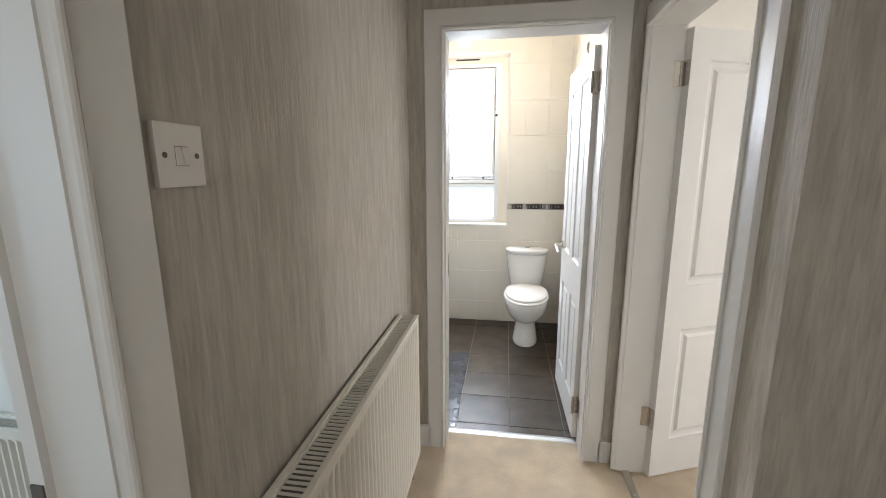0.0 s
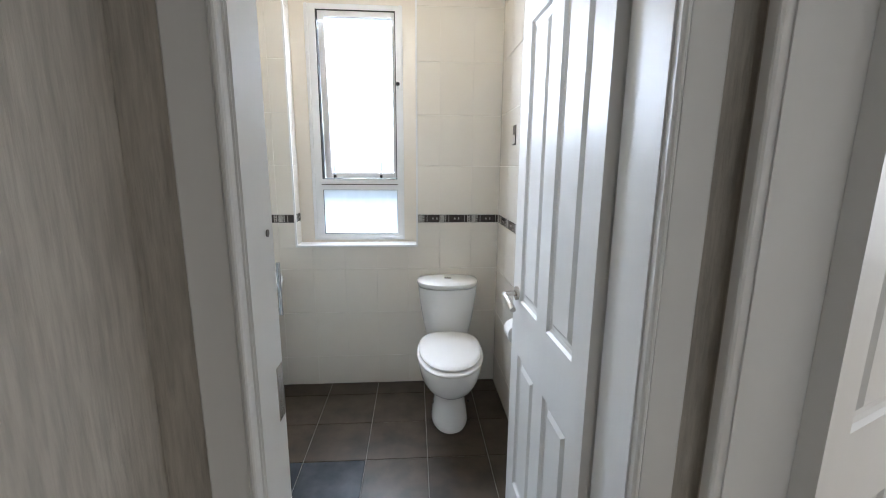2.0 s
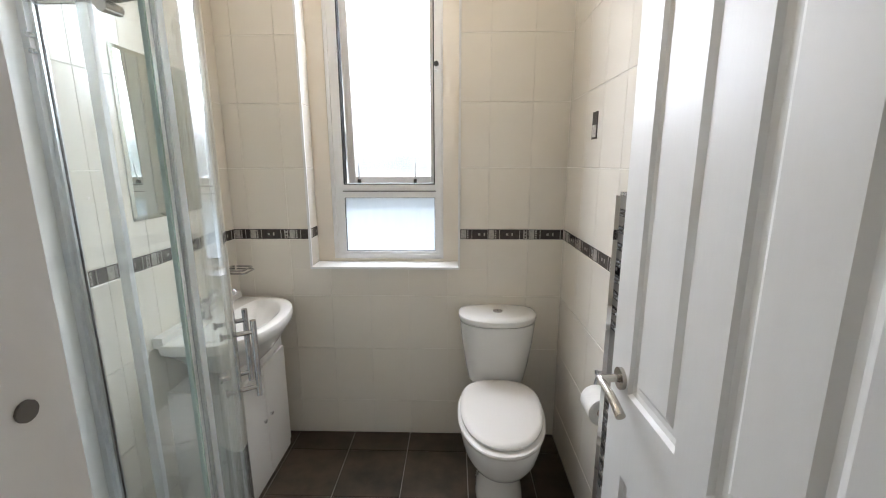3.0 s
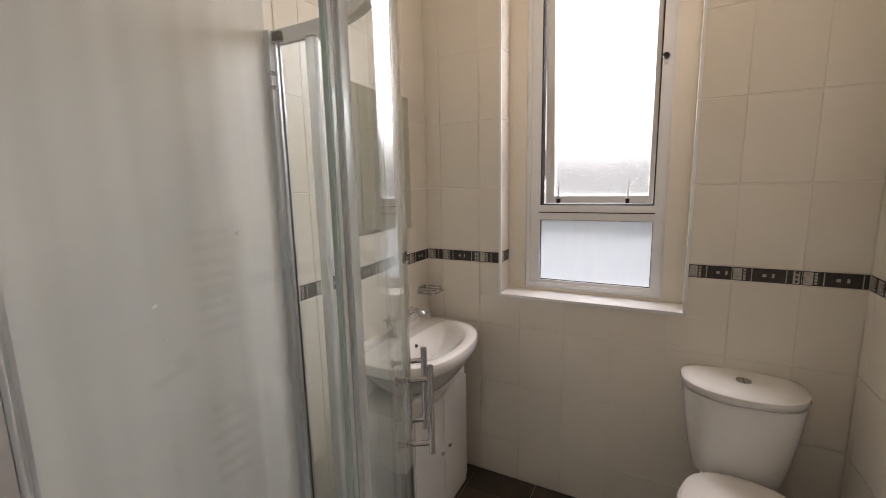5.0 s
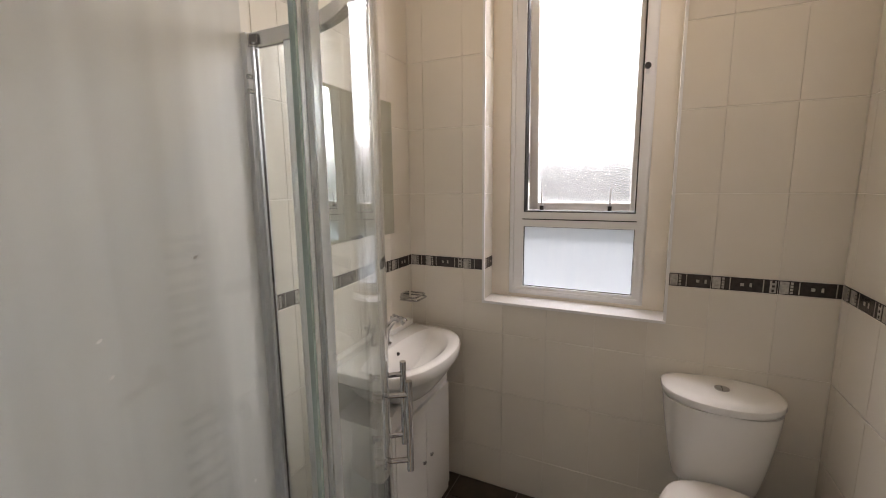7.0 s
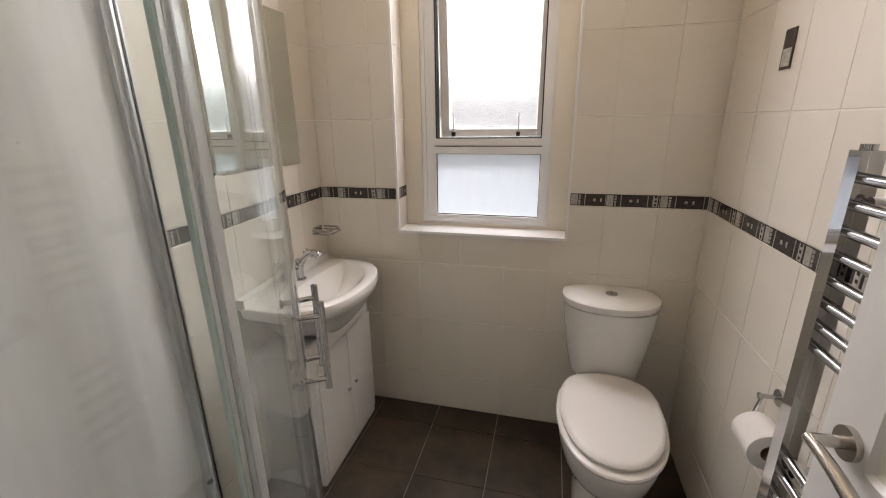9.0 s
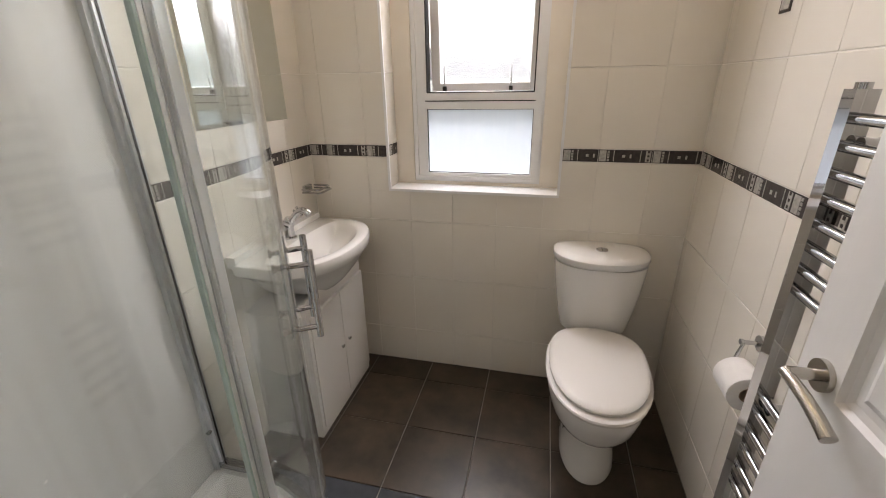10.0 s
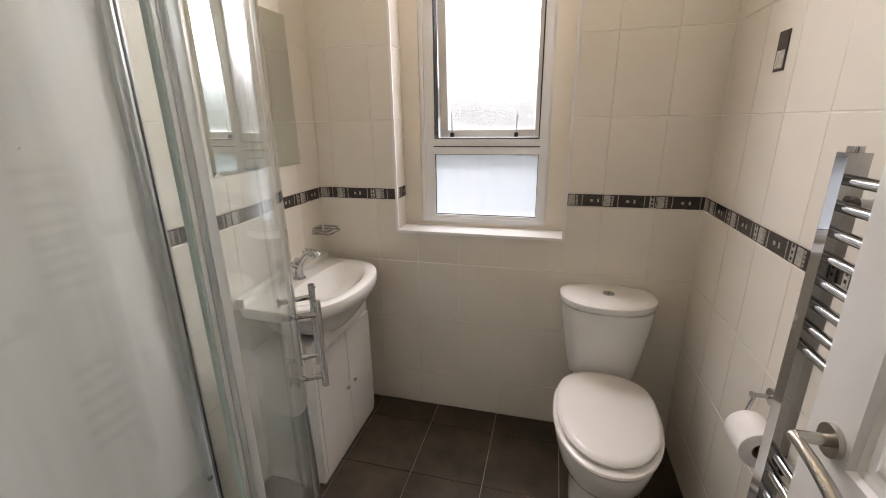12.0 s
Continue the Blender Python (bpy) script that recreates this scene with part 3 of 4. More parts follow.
# ---------------------------------------------------------------- ceiling lamp
LX, LY, LZ = -0.254, 3.272, 2.41
lamp = thing("ceiling_lamp", (LX, LY, CEIL), "lit round bulb in a white pendant holder", "ceiling lamp")
part("ceiling_rose", tubem([(LX, LY, CEIL - 0.026), (LX, LY, CEIL - 0.02), (LX, LY, CEIL)], [0.03, 0.045, 0.05], 28), "upvc", lamp, smooth=True)
part("flex", tubem([(LX, LY, LZ + 0.13), (LX, LY, CEIL - 0.02)], 0.0035, 8), "upvc", lamp, smooth=True)
part("lamp_holder", tubem([(LX, LY, LZ + 0.045), (LX, LY, LZ + 0.085), (LX, LY, LZ + 0.09), (LX, LY, LZ + 0.135)], [0.021, 0.021, 0.017, 0.009], 18), "upvc", lamp, smooth=True)
rings = []
for k in range(15):
    a = -math.pi / 2 + 0.02 + k / 14 * (math.pi - 0.40)
    rings.append([(LX + 0.052 * math.cos(a) * math.cos(b), LY + 0.052 * math.cos(a) * math.sin(b), LZ + 0.052 * math.sin(a)) for b in [2 * math.pi * j / 28 for j in range(28)]])
bulb_glass = part("bulb", loft(rings), "glow", lamp, "glowing round glass bulb", smooth=True)
bulb_glass.visible_shadow = False

# ---------------------------------------------------------------- toilet
TX = 0.2740
PAN_TURN = Matrix.Translation((TX, 3.85, 0)) @ Matrix.Rotation(radians(-2.2), 4, 'Z') @ Matrix.Translation((-TX, -3.85, 0))


def pan_ring(*args):
    """An egg outline of the pan, which stands a little askew to its cistern."""
    return [PAN_TURN @ Vector(p) for p in egg(*args)]


wc = thing("toilet", (TX, 3.6, 0), "white close-coupled toilet with its lid closed", "toilet")
prof = [(0.0, 3.60, 0.106, 0.192, 0.20), (0.010, 3.60, 0.108, 0.195, 0.20), (0.05, 3.60, 0.101, 0.182, 0.20), (0.12, 3.61, 0.090, 0.158, 0.19), (0.165, 3.62, 0.086, 0.152, 0.19), (0.190, 3.62, 0.090, 0.160, 0.19),
        (0.205, 3.62, 0.108, 0.196, 0.19), (0.225, 3.62, 0.132, 0.238, 0.19), (0.255, 3.62, 0.156, 0.276, 0.19), (0.295, 3.62, 0.173, 0.304, 0.195), (0.345, 3.62, 0.183, 0.320, 0.20), (0.384, 3.62, 0.186, 0.324, 0.21), (0.396, 3.62, 0.180, 0.317, 0.205)]
part("pan", loft([pan_ring(TX, cy, z, rx, f, b, 2.1, 3.2) for z, cy, rx, f, b in prof]), "ceramic", wc, smooth=True)
part("pan_back", loft([egg(TX, 3.92, z, w, 0.13, 0.085, 4, 5) for z, w in ((0.20, 0.09), (0.30, 0.10), (0.385, 0.118), (0.398, 0.116))]), "ceramic", wc, smooth=True)
seat = part("seat", loft([pan_ring(TX, 3.60, z, rx, f, 0.20, 2.15, 3.0) for z, rx, f in ((0.3975, 0.180, 0.305), (0.400, 0.190, 0.316), (0.410, 0.192, 0.319), (0.416, 0.188, 0.315), (0.4185, 0.178, 0.305))]), "seat", wc, smooth=True)
lid = part("lid", loft([pan_ring(TX, 3.605, z, rx, f, 0.20, 2.15, 3.0) for z, rx, f in ((0.4225, 0.172, 0.283), (0.4245, 0.180, 0.294), (0.434, 0.181, 0.296), (0.441, 0.176, 0.290), (0.445, 0.163, 0.274), (0.4475, 0.120, 0.22), (0.448, 0.05, 0.12))]), "seat", wc, "closed white lid", smooth=True)
for dx in (-0.075, 0.075):
    part("seat_hinge", tubem([(TX + dx - 0.014, 3.807, 0.420), (TX + dx + 0.014, 3.807, 0.420)], 0.011, 12), "chrome", wc, smooth=True)
part("cistern", loft([egg(TX, 3.93, z, w, d, 0.082, 2.6, 8) for z, w, d in ((0.400, 0.134, 0.098), (0.405, 0.142, 0.104), (0.48, 0.158, 0.116), (0.60, 0.177, 0.130), (0.69, 0.187, 0.139), (0.720, 0.189, 0.141))]), "ceramic", wc, smooth=True)
part("cistern_lid", loft([egg(TX, 3.93, z, w, d, 0.080, 2.15, 4.5) for z, w, d in ((0.7225, 0.178, 0.134), (0.724, 0.190, 0.147), (0.738, 0.197, 0.154), (0.752, 0.195, 0.152), (0.761, 0.184, 0.142), (0.766, 0.15, 0.112), (0.768, 0.06, 0.05))]), "ceramic", wc, smooth=True)
bt = part("flush_button", tubem([(TX, 3.905, 0.766), (TX, 3.905, 0.771)], 0.024, 24), "chrome", wc, "round chrome dual flush button", smooth=True, bevel=0.0015)
part("button_split", boxm(TX - 0.001, TX + 0.001, 3.884, 3.926, 0.7706, 0.7716), "seal", bt)
for sx in (-1, 1):
    part("floor_screw", tubem([(TX + sx * 0.098, 3.60, 0.085), (TX + sx * 0.108, 3.60, 0.085)], 0.007, 10), "seal", wc)

# ---------------------------------------------------------------- basin and vanity unit
VX, VY0, VY1 = -0.835, 3.395, 3.900
van = thing("vanity_unit", (-0.96, 3.63, 0), "white lacquered two-door vanity unit under the basin", "vanity unit")
part("body", boxm(XL, VX - 0.018, VY0, VY1, 0.0, 0.60), "cabinet", van, bevel=0.002)
part("top_rail", boxm(VX - 0.018, VX - 0.004, VY0 + 0.019, VY1, 0.582, 0.655), "cabinet", van, bevel=0.002)
part("side_stile", boxm(VX - 0.0175, VX + 0.004, VY0, VY0 + 0.0185, 0.037, 0.655), "cabinet", van, bevel=0.002)
part("plinth", boxm(VX - 0.018, VX - 0.001, VY0, VY1, 0.0, 0.036), "cabinet", van, bevel=0.002)
mid = 3.662
for y0, y1, ky in ((VY0 + 0.022, mid - 0.002, mid - 0.034), (mid + 0.002, VY1 - 0.003, mid + 0.034)):
    d = part("door", boxm(VX - 0.0175, VX + 0.006, y0, y1, 0.042, 0.577), "cabinet", van, bevel=0.004, seg=3)
    k = part("knob", tubem([(VX + 0.003, ky, 0.318), (VX + 0.014, ky, 0.318)], 0.004, 10), "chrome", d, "small chrome knob", smooth=True)
    part("knob_head", tubem([(VX + 0.013, ky - 0.010, 0.318), (VX + 0.017, ky - 0.004, 0.318), (VX + 0.017, ky + 0.004, 0.318), (VX + 0.013, ky + 0.010, 0.318)], 0.0045, 10), "chrome", k, smooth=True)


BY = 3.655


def basin_ring(z, half, front, back, cx=-0.93, nf=2.5, nb=9):
    """Outline of the basin: flat to the wall (-x), bowed to the room (+x)."""
    return [(cx + (-(y - 0)), BY + x, z + 0.018) for x, y, _ in egg(0, 0, 0, half, front, back, nf, nb, 56)]


basin = thing("wash_basin", (-0.93, 3.69, 0.62), "white ceramic wash basin with bowed front on vanity unit", "basin")
outer = [(0.612, 0.135, 0.110, 0.158, 2.2, 4), (0.64, 0.165, 0.140, 0.158, 2.2, 5), (0.68, 0.200, 0.172, 0.159, 2.2, 6), (0.72, 0.243, 0.199, 0.159, 2.2, 8), (0.745, 0.282, 0.214, 0.159, 2.3, 9), (0.760, 0.301, 0.222, 0.159, 2.3, 10),
         (0.788, 0.306, 0.224, 0.159, 2.3, 10), (0.800, 0.302, 0.220, 0.157, 2.3, 10), (0.804, 0.294, 0.211, 0.150, 2.3, 10)]
inner = [(0.803, 0.262, 0.180, 0.050, 2.1, 2.2), (0.796, 0.252, 0.170, 0.042, 2.1, 2.2), (0.77, 0.232, 0.150, 0.030, 2.0, 2.1), (0.73, 0.195, 0.118, 0.015, 2.0, 2.0), (0.69, 0.14, 0.08, 0.002, 2.0, 2.0), (0.672, 0.07, 0.045, 0.0, 2, 2), (0.668, 0.02, 0.035, -0.02, 2, 2)]
part("bowl", loft([basin_ring(z, h, f, b, -0.93, nf, nb) for z, h, f, b, nf, nb in outer + inner]), "ceramic", basin, smooth=True)
part("back_ledge", boxm(XL + 0.001, XL + 0.040, BY - 0.296, BY + 0.296, 0.806, 0.848), "ceramic", basin, bevel=0.012, seg=4, smooth=True)
part("waste", tubem([(-0.905, BY, 0.685), (-0.905, BY, 0.690)], 0.022, 20), "chrome", basin, "chrome waste ring", smooth=True)
part("overflow", tubem([(-0.966, BY, 0.783), (-0.956, BY, 0.782)], 0.010, 14), "seal", basin, "dark overflow hole", smooth=True)

TAPX, TAPZ = -1.022, 0.820
tap = thing("basin_mixer_tap", (TAPX, BY, TAPZ), "chrome mixer tap with cross-head handles on the basin", "tap")
part("body", loft([[(TAPX + r * math.cos(a), BY + r * math.sin(a), TAPZ + z) for a in [2 * math.pi * k / 18 for k in range(18)]] for z, r in ((0.0, 0.027), (0.006, 0.027), (0.012, 0.019), (0.045, 0.017), (0.062, 0.023), (0.082, 0.021), (0.094, 0.012))]), "chrome", tap, smooth=True)
spout = part("spout", tubem([(TAPX, BY, TAPZ + 0.055), (TAPX + 0.022, BY, TAPZ + 0.088), (TAPX + 0.048, BY, TAPZ + 0.116), (TAPX + 0.074, BY, TAPZ + 0.128), (TAPX + 0.096, BY, TAPZ + 0.120)], [0.016, 0.0145, 0.0135, 0.0135, 0.0145], 14), "chrome", tap, smooth=True)
part("aerator", tubem([(TAPX + 0.092, BY, TAPZ + 0.122), (TAPX + 0.104, BY, TAPZ + 0.112)], 0.0165, 16), "chrome", spout, smooth=True)
for s in (-1, 1):
    hub = Vector((TAPX + 0.008, BY + s * 0.074, TAPZ + 0.098))
    st = part("valve", tubem([(TAPX, BY + s * 0.010, TAPZ + 0.062), (TAPX + 0.004, BY + s * 0.045, TAPZ + 0.082), hub], [0.014, 0.012, 0.009], 12), "chrome", tap, smooth=True)
    for q in (Vector((1, 0, 0)), Vector((0, -s * 0.57, 0.82))):
        part("cross_handle", tubem([hub - q * 0.026, hub - q * 0.019, hub + q * 0.019, hub + q * 0.026], [0.0075, 0.005, 0.005, 0.0075], 10), "chrome", st, smooth=True)
    part("handle_cap", tubem([hub - Vector((0, s * 0.006, 0.004)), hub + Vector((0, s * 0.012, 0.009))], [0.010, 0.008], 12), "chrome", st, smooth=True)

dish = thing("soap_holder", (XL, 3.925, 0.965), "chrome wire soap holder without a dish", "soap holder")
for z, dx in ((0.962, 0.095), (0.976, 0.085)):
    part("rail", tubem([(XL + 0.012, 3.875, z), (XL + dx, 3.875, z), (XL + dx + 0.01, 3.885, z), (XL + dx + 0.01, 3.975, z), (XL + dx, 3.985, z), (XL + 0.012, 3.985, z)], 0.0045, 10), "chrome", dish, smooth=True)
part("wall_plate", boxm(XL, XL + 0.014, 3.90, 3.96, 0.950, 0.986), "chrome", dish, bevel=0.003)

mirror = thing("mirror", (XL, 3.605, 1.29), "frameless rectangular wall mirror over the wash basin", "mirror")
bm = bmesh.new()
y0, y1, z0, z1, b = 3.358, 3.855, 1.294, 1.890, 0.016
o = [bm.verts.new((XL + 0.003, y, z)) for y, z in ((y0, z0), (y1, z0), (y1, z1), (y0, z1))]
i2 = [bm.verts.new((XL + 0.006, y, z)) for y, z in ((y0 + b, z0 + b), (y1 - b, z0 + b), (y1 - b, z1 - b), (y0 + b, z1 - b))]
for k in range(4):
    bm.faces.new((o[k], o[(k + 1) % 4], i2[(k + 1) % 4], i2[k]))
bm.faces.new(i2)
part("glass", bm, "mirror", mirror)
part("backing", boxm(XL, XL + 0.0026, y0, y1, z0, z1), "alu", mirror)

# ---------------------------------------------------------------- quadrant shower
SX, SYB, SR = -0.392, 3.110, 0.55          # its outer faces along x and y, and the corner's radius
SCX, SCY = SX - SR, SYB - SR
STOP, SBOT = 1.95, 0.125
shower = thing("shower_enclosure", (-0.75, 2.65, 0), "curved glass shower enclosure with chrome frame and sliding doors closed", "shower")


def curve_path(a0, a1, r=SR, n=24, z=0.0):
    return [(SCX + r * math.cos(radians(a0 + (a1 - a0) * k / n)), SCY + r * math.sin(radians(a0 + (a1 - a0) * k / n)), z) for k in range(n + 1)]


def outline(inset, z):
    r, w = SR - inset, max(0.002, inset)
    return [(XL + w, YF + 0.002 + w, z)] + [(SX - inset, YF + 0.002 + w, z)] + curve_path(0, 90, r, 28, z) + [(XL + w, SYB - inset, z)]


tray = thing("shower_tray", (-0.75, 2.65, 0), "white acrylic quadrant shower tray", "shower tray")
part("tray", loft([outline(i, z) for i, z in ((-0.012, 0.0), (-0.012, 0.108), (-0.006, 0.118), (0.0, 0.12), (0.045, 0.12), (0.055, 0.112), (0.075, 0.062), (0.09, 0.055), (0.22, 0.052))]), "tray", tray, smooth=True)
part("drain", tubem([(-0.72, 2.62, 0.052), (-0.72, 2.62, 0.058)], 0.045, 24), "chrome", tray, "round chrome drain", smooth=True)
RAIL = [(-0.016, -0.018), (0.016, -0.018), (0.016, 0.018), (-0.016, 0.018)]
path = [(SX - 0.016, YF + 0.004, 0.0)] + curve_path(0, 90, SR - 0.016, 32) + [(XL + 0.004, SYB - 0.016, 0.0)]
part("top_rail", sweep(bmesh.new(), [(x, y, STOP - 0.02) for x, y, z in path], RAIL), "chrome", shower, "curved chrome top rail", bevel=0.003)
part("bottom_rail", sweep(bmesh.new(), [(x, y, SBOT + 0.012) for x, y, z in path], [(a, b * 0.65) for a, b in RAIL]), "chrome", shower, "curved chrome bottom rail", bevel=0.002)


def profile_post(x0, x1, y0, y1, name="post", label="", mt="chrome", z0=SBOT - 0.004, z1=STOP):
    return part(name, boxm(x0, x1, y0, y1, z0, z1), mt, shower, label, bevel=0.004)


profile_post(XL, XL + 0.020, SYB - 0.040, SYB + 0.002, "wall_profile", "satin metal wall profile", "alu")
profile_post(XL + 0.0205, XL + 0.031, SYB - 0.026, SYB - 0.002, "glass_channel", "bright satin channel round the glass edge", "alu")
part("channel_gasket", boxm(XL + 0.0312, XL + 0.0325, SYB - 0.018, SYB - 0.010, SBOT + 0.02, STOP - 0.04), "seal", shower, "black glazing gasket")
part("rail_end_cap", boxm(XL + 0.034, XL + 0.062, SYB - 0.039, SYB - 0.0325, STOP - 0.034, STOP - 0.010), "seal", shower, "black end cap of the top rail", bevel=0.003)
wide = profile_post(SX - 0.030, SX, YF + 0.002, 2.245, "wall_profile", "wide polished metal wall profile", "polished")
for y in (2.2454, 2.2515):
    part("lip", boxm(SX - 0.010, SX + 0.001, y, y + 0.0028, SBOT, STOP - 0.004), "alu", wide, "thin bright lip", bevel=0.001, seg=1)
for z in (1.83, 1.79, 0.30):
    part("profile_screw", tubem([(XL + 0.022, SYB - 0.044, z), (XL + 0.022, SYB - 0.030, z)], 0.007, 10), "chrome", shower, smooth=True)


def glass_strip(name, pts, z0, z1, thick=0.006, label=""):
    """Upright glass along a path, given as points on its outer face."""
    g = part(name, sweep(bmesh.new(), [(x, y, z0) for x, y in pts], [(0, 0), (0, z1 - z0), (-thick, z1 - z0), (-thick, 0)]), "shower_glass", shower, label, smooth=True)
    g.visible_shadow = False
    return g


near_pane = glass_strip("fixed_panel", [(SX - 0.012, 2.57), (SX - 0.012, 2.243)], SBOT + 0.02, STOP - 0.04, label="clear fixed glass panel")
for y, z, r in ((2.428, 1.451, 0.0016), (2.345, 1.398, 0.0016), (2.350, 1.366, 0.0014), (2.36, 1.10, 0.0012), (2.47, 1.19, 0.0014), (2.41, 1.02, 0.0012)):
    x = SX - 0.0119
    part("limescale_speck", loft([[(x + o, y + r * k * 1.5 * math.cos(a), z + r * k * (math.sin(a) + 0.5 * math.cos(a))) for a in [2 * math.pi * j / 8 for j in range(8)]] for o, k in ((0.0, 1.0), (0.0004, 0.9), (0.0007, 0.5))]), "paper", near_pane, "white limescale speck")
glass_strip("fixed_panel", [(XL + 0.02, SYB - 0.012), (-0.93, SYB - 0.012)], SBOT + 0.02, STOP - 0.04, label="clear fixed glass panel")
RD = SR - 0.004
near_arc = [(x, y) for x, y, z in curve_path(37.6, 2, RD, 18)]
far_arc = [(x, y) for x, y, z in curve_path(88, 38.0, RD, 22)]
glass_strip("sliding_door", near_arc, SBOT + 0.018, STOP - 0.015, label="curved sliding glass door")
glass_strip("sliding_door", far_arc, SBOT + 0.018, STOP - 0.015, label="curved sliding glass door")
# upright seals and aluminium edge profiles
pr = part("edge_profile", boxm(SX - 0.011, SX - 0.001, 2.569, 2.5845, SBOT + 0.012, STOP - 0.03), "pale_profile", shower, "pale satin edge profile with seal", bevel=0.003, seg=2)
part("seal_groove", boxm(SX - 0.003, SX - 0.0002, 2.5755, 2.5770, SBOT + 0.02, STOP - 0.04), "alu", pr)
part("edge_profile", boxm(SX - 0.009, SX + 0.002, 2.586, 2.6015, SBOT + 0.012, STOP - 0.02), "pale_profile", shower, "pale satin edge profile with seal", bevel=0.004, seg=3)
part("glass_edge", boxm(SX - 0.013, SX - 0.002, 2.5645, 2.5685, SBOT + 0.02, STOP - 0.04), "glass_edge", shower, "green edge of the fixed glass")
part("edge_profile", boxm(-0.945, -0.915, SYB - 0.022, SYB - 0.002, SBOT + 0.012, STOP - 0.03), "pale_profile", shower, "pale satin edge profile with seal", bevel=0.005, seg=3)
for a in (37.8,):
    c, s = math.cos(radians(a)), math.sin(radians(a))
    p = Vector((SCX + (RD - 0.003) * c, SCY + (RD - 0.003) * s, 0))
    part("door_seal", tubem([(p.x, p.y, SBOT + 0.02), (p.x, p.y, STOP - 0.02)], 0.0055, 8), "pale_profile", shower, "pale magnetic seal", smooth=True)
for a, z0, z1 in ((33.6, 0.905, 1.110), (43.0, 0.905, 1.112)):
    c, s = math.cos(radians(a)), math.sin(radians(a))
    at = lambda r, z: (SCX + r * c, SCY + r * s, z)
    h = part("pull_handle", tubem([at(SR + 0.042, z0), at(SR + 0.042, z1)], 0.0075, 16), "chrome", shower, "chrome bar pull handle", smooth=True, bevel=0.001)
    for z in (z0 + 0.025, z1 - 0.03):
        part("handle_post", tubem([at(SR - 0.006, z), at(SR + 0.042, z)], 0.006, 12), "chrome", h, smooth=True)
        part("inner_cap", tubem([at(SR - 0.034, z), at(SR - 0.028, z), at(SR - 0.027, z), at(SR - 0.010, z)], [0.010, 0.010, 0.006, 0.006], 14), "chrome", h, smooth=True)
for a in (8, 31, 46, 80):
    c, s = math.cos(radians(a)), math.sin(radians(a))
    w = part("roller", tubem([(SCX + (SR - 0.045) * c, SCY + (SR - 0.045) * s, STOP - 0.055), (SCX + (SR + 0.012) * c, SCY + (SR + 0.012) * s, STOP - 0.055)], [0.017, 0.014], 16), "chrome", shower, "chrome door roller", smooth=True)
    w2 = part("roller", tubem([(SCX + (SR - 0.040) * c, SCY + (SR - 0.040) * s, SBOT + 0.05), (SCX + (SR + 0.010) * c, SCY + (SR + 0.010) * s, SBOT + 0.05)], [0.012, 0.010], 14), "chrome", shower, "small chrome lower roller", smooth=True)
tagged(part("panel_shower_side", boxm(XL - G - 0.001, XL, YF + 0.002, SYB - 0.036, 0.05, CEIL - 0.001), "wetwall"), "plain white shower wall panel", "wall panel", "", "structure")
tagged(part("panel_shower_front", boxm(XL + 0.001, DL - 0.04, YF, YF + 0.004, 0.05, CEIL - 0.001), "wetwall"), "plain white shower wall panel", "wall panel", "", "structure")

# ---------------------------------------------------------------- towel radiator
rail = thing("towel_radiator", (0.55, 2.86, 0.30), "chrome ladder towel radiator on the tiled wall", "towel radiator")
for y in (3.09, 2.62):
    st = part("stile", boxm(0.512, 0.548, y - 0.017, y + 0.017, 0.32, 1.405), "chrome", rail, "rectangular chrome stile", bevel=0.004)
    part("stile_cap", tubem([(0.530, y, 1.404), (0.530, y, 1.416)], 0.0125, 16), "chrome", st, smooth=True)
    for z in (1.315, 0.735):
        part("wall_bracket", tubem([(XR, y - 0.03, z), (0.585, y - 0.03, z), (0.55, y - 0.03, z), (0.535, y - 0.03, z)], [0.017, 0.017, 0.012, 0.014], 14), "chrome", st, "chrome wall bracket", smooth=True)
for z in (1.357, 1.309, 1.260, 1.212, 1.163, 1.115, 1.067, 1.022, 0.76, 0.712, 0.656, 0.600, 0.545, 0.490):
    part("rung", tubem([(0.528, 2.63, z), (0.528, 3.08, z)], 0.0105, 14), "chrome", rail, smooth=True)

# ---------------------------------------------------------------- paper holder and roll
hold = thing("toilet_roll_holder", (XR, 3.27, 0.745), "chrome arm toilet roll holder on the tiled wall", "roll holder")
part("wall_plate", tubem([(XR, 3.285, 0.768), (XR - 0.008, 3.285, 0.768)], 0.022, 20), "chrome", hold, smooth=True)
part("post", tubem([(XR - 0.006, 3.285, 0.768), (0.566, 3.285, 0.768), (0.564, 3.285, 0.768), (0.557, 3.285, 0.768)], [0.006, 0.006, 0.0085, 0.0085], 12), "chrome", hold, "short chrome post with a round end", smooth=True)
part("arm", tubem([(0.568, 3.285, 0.768), (0.562, 3.288, 0.735), (0.556, 3.288, 0.702), (0.554, 3.276, 0.697), (0.554, 3.166, 0.697)], 0.0045, 10), "chrome", hold, smooth=True)
roll = thing("toilet_roll", (0.556, 3.20, 0.688), "white toilet roll on its holder", "toilet roll")
RY = 3.022
rr = lambda y, r: [(0.554 + r * math.cos(a), y, 0.680 + r * math.sin(a)) for a in [2 * math.pi * k / 36 for k in range(36)]]
part("paper", loft([rr(RY + 0.150, 0.022), rr(RY + 0.150, 0.047), rr(RY + 0.152, 0.050), rr(RY + 0.246, 0.050), rr(RY + 0.248, 0.047), rr(RY + 0.248, 0.022), rr(RY + 0.150, 0.022)], False, False), "paper", roll, smooth=True)
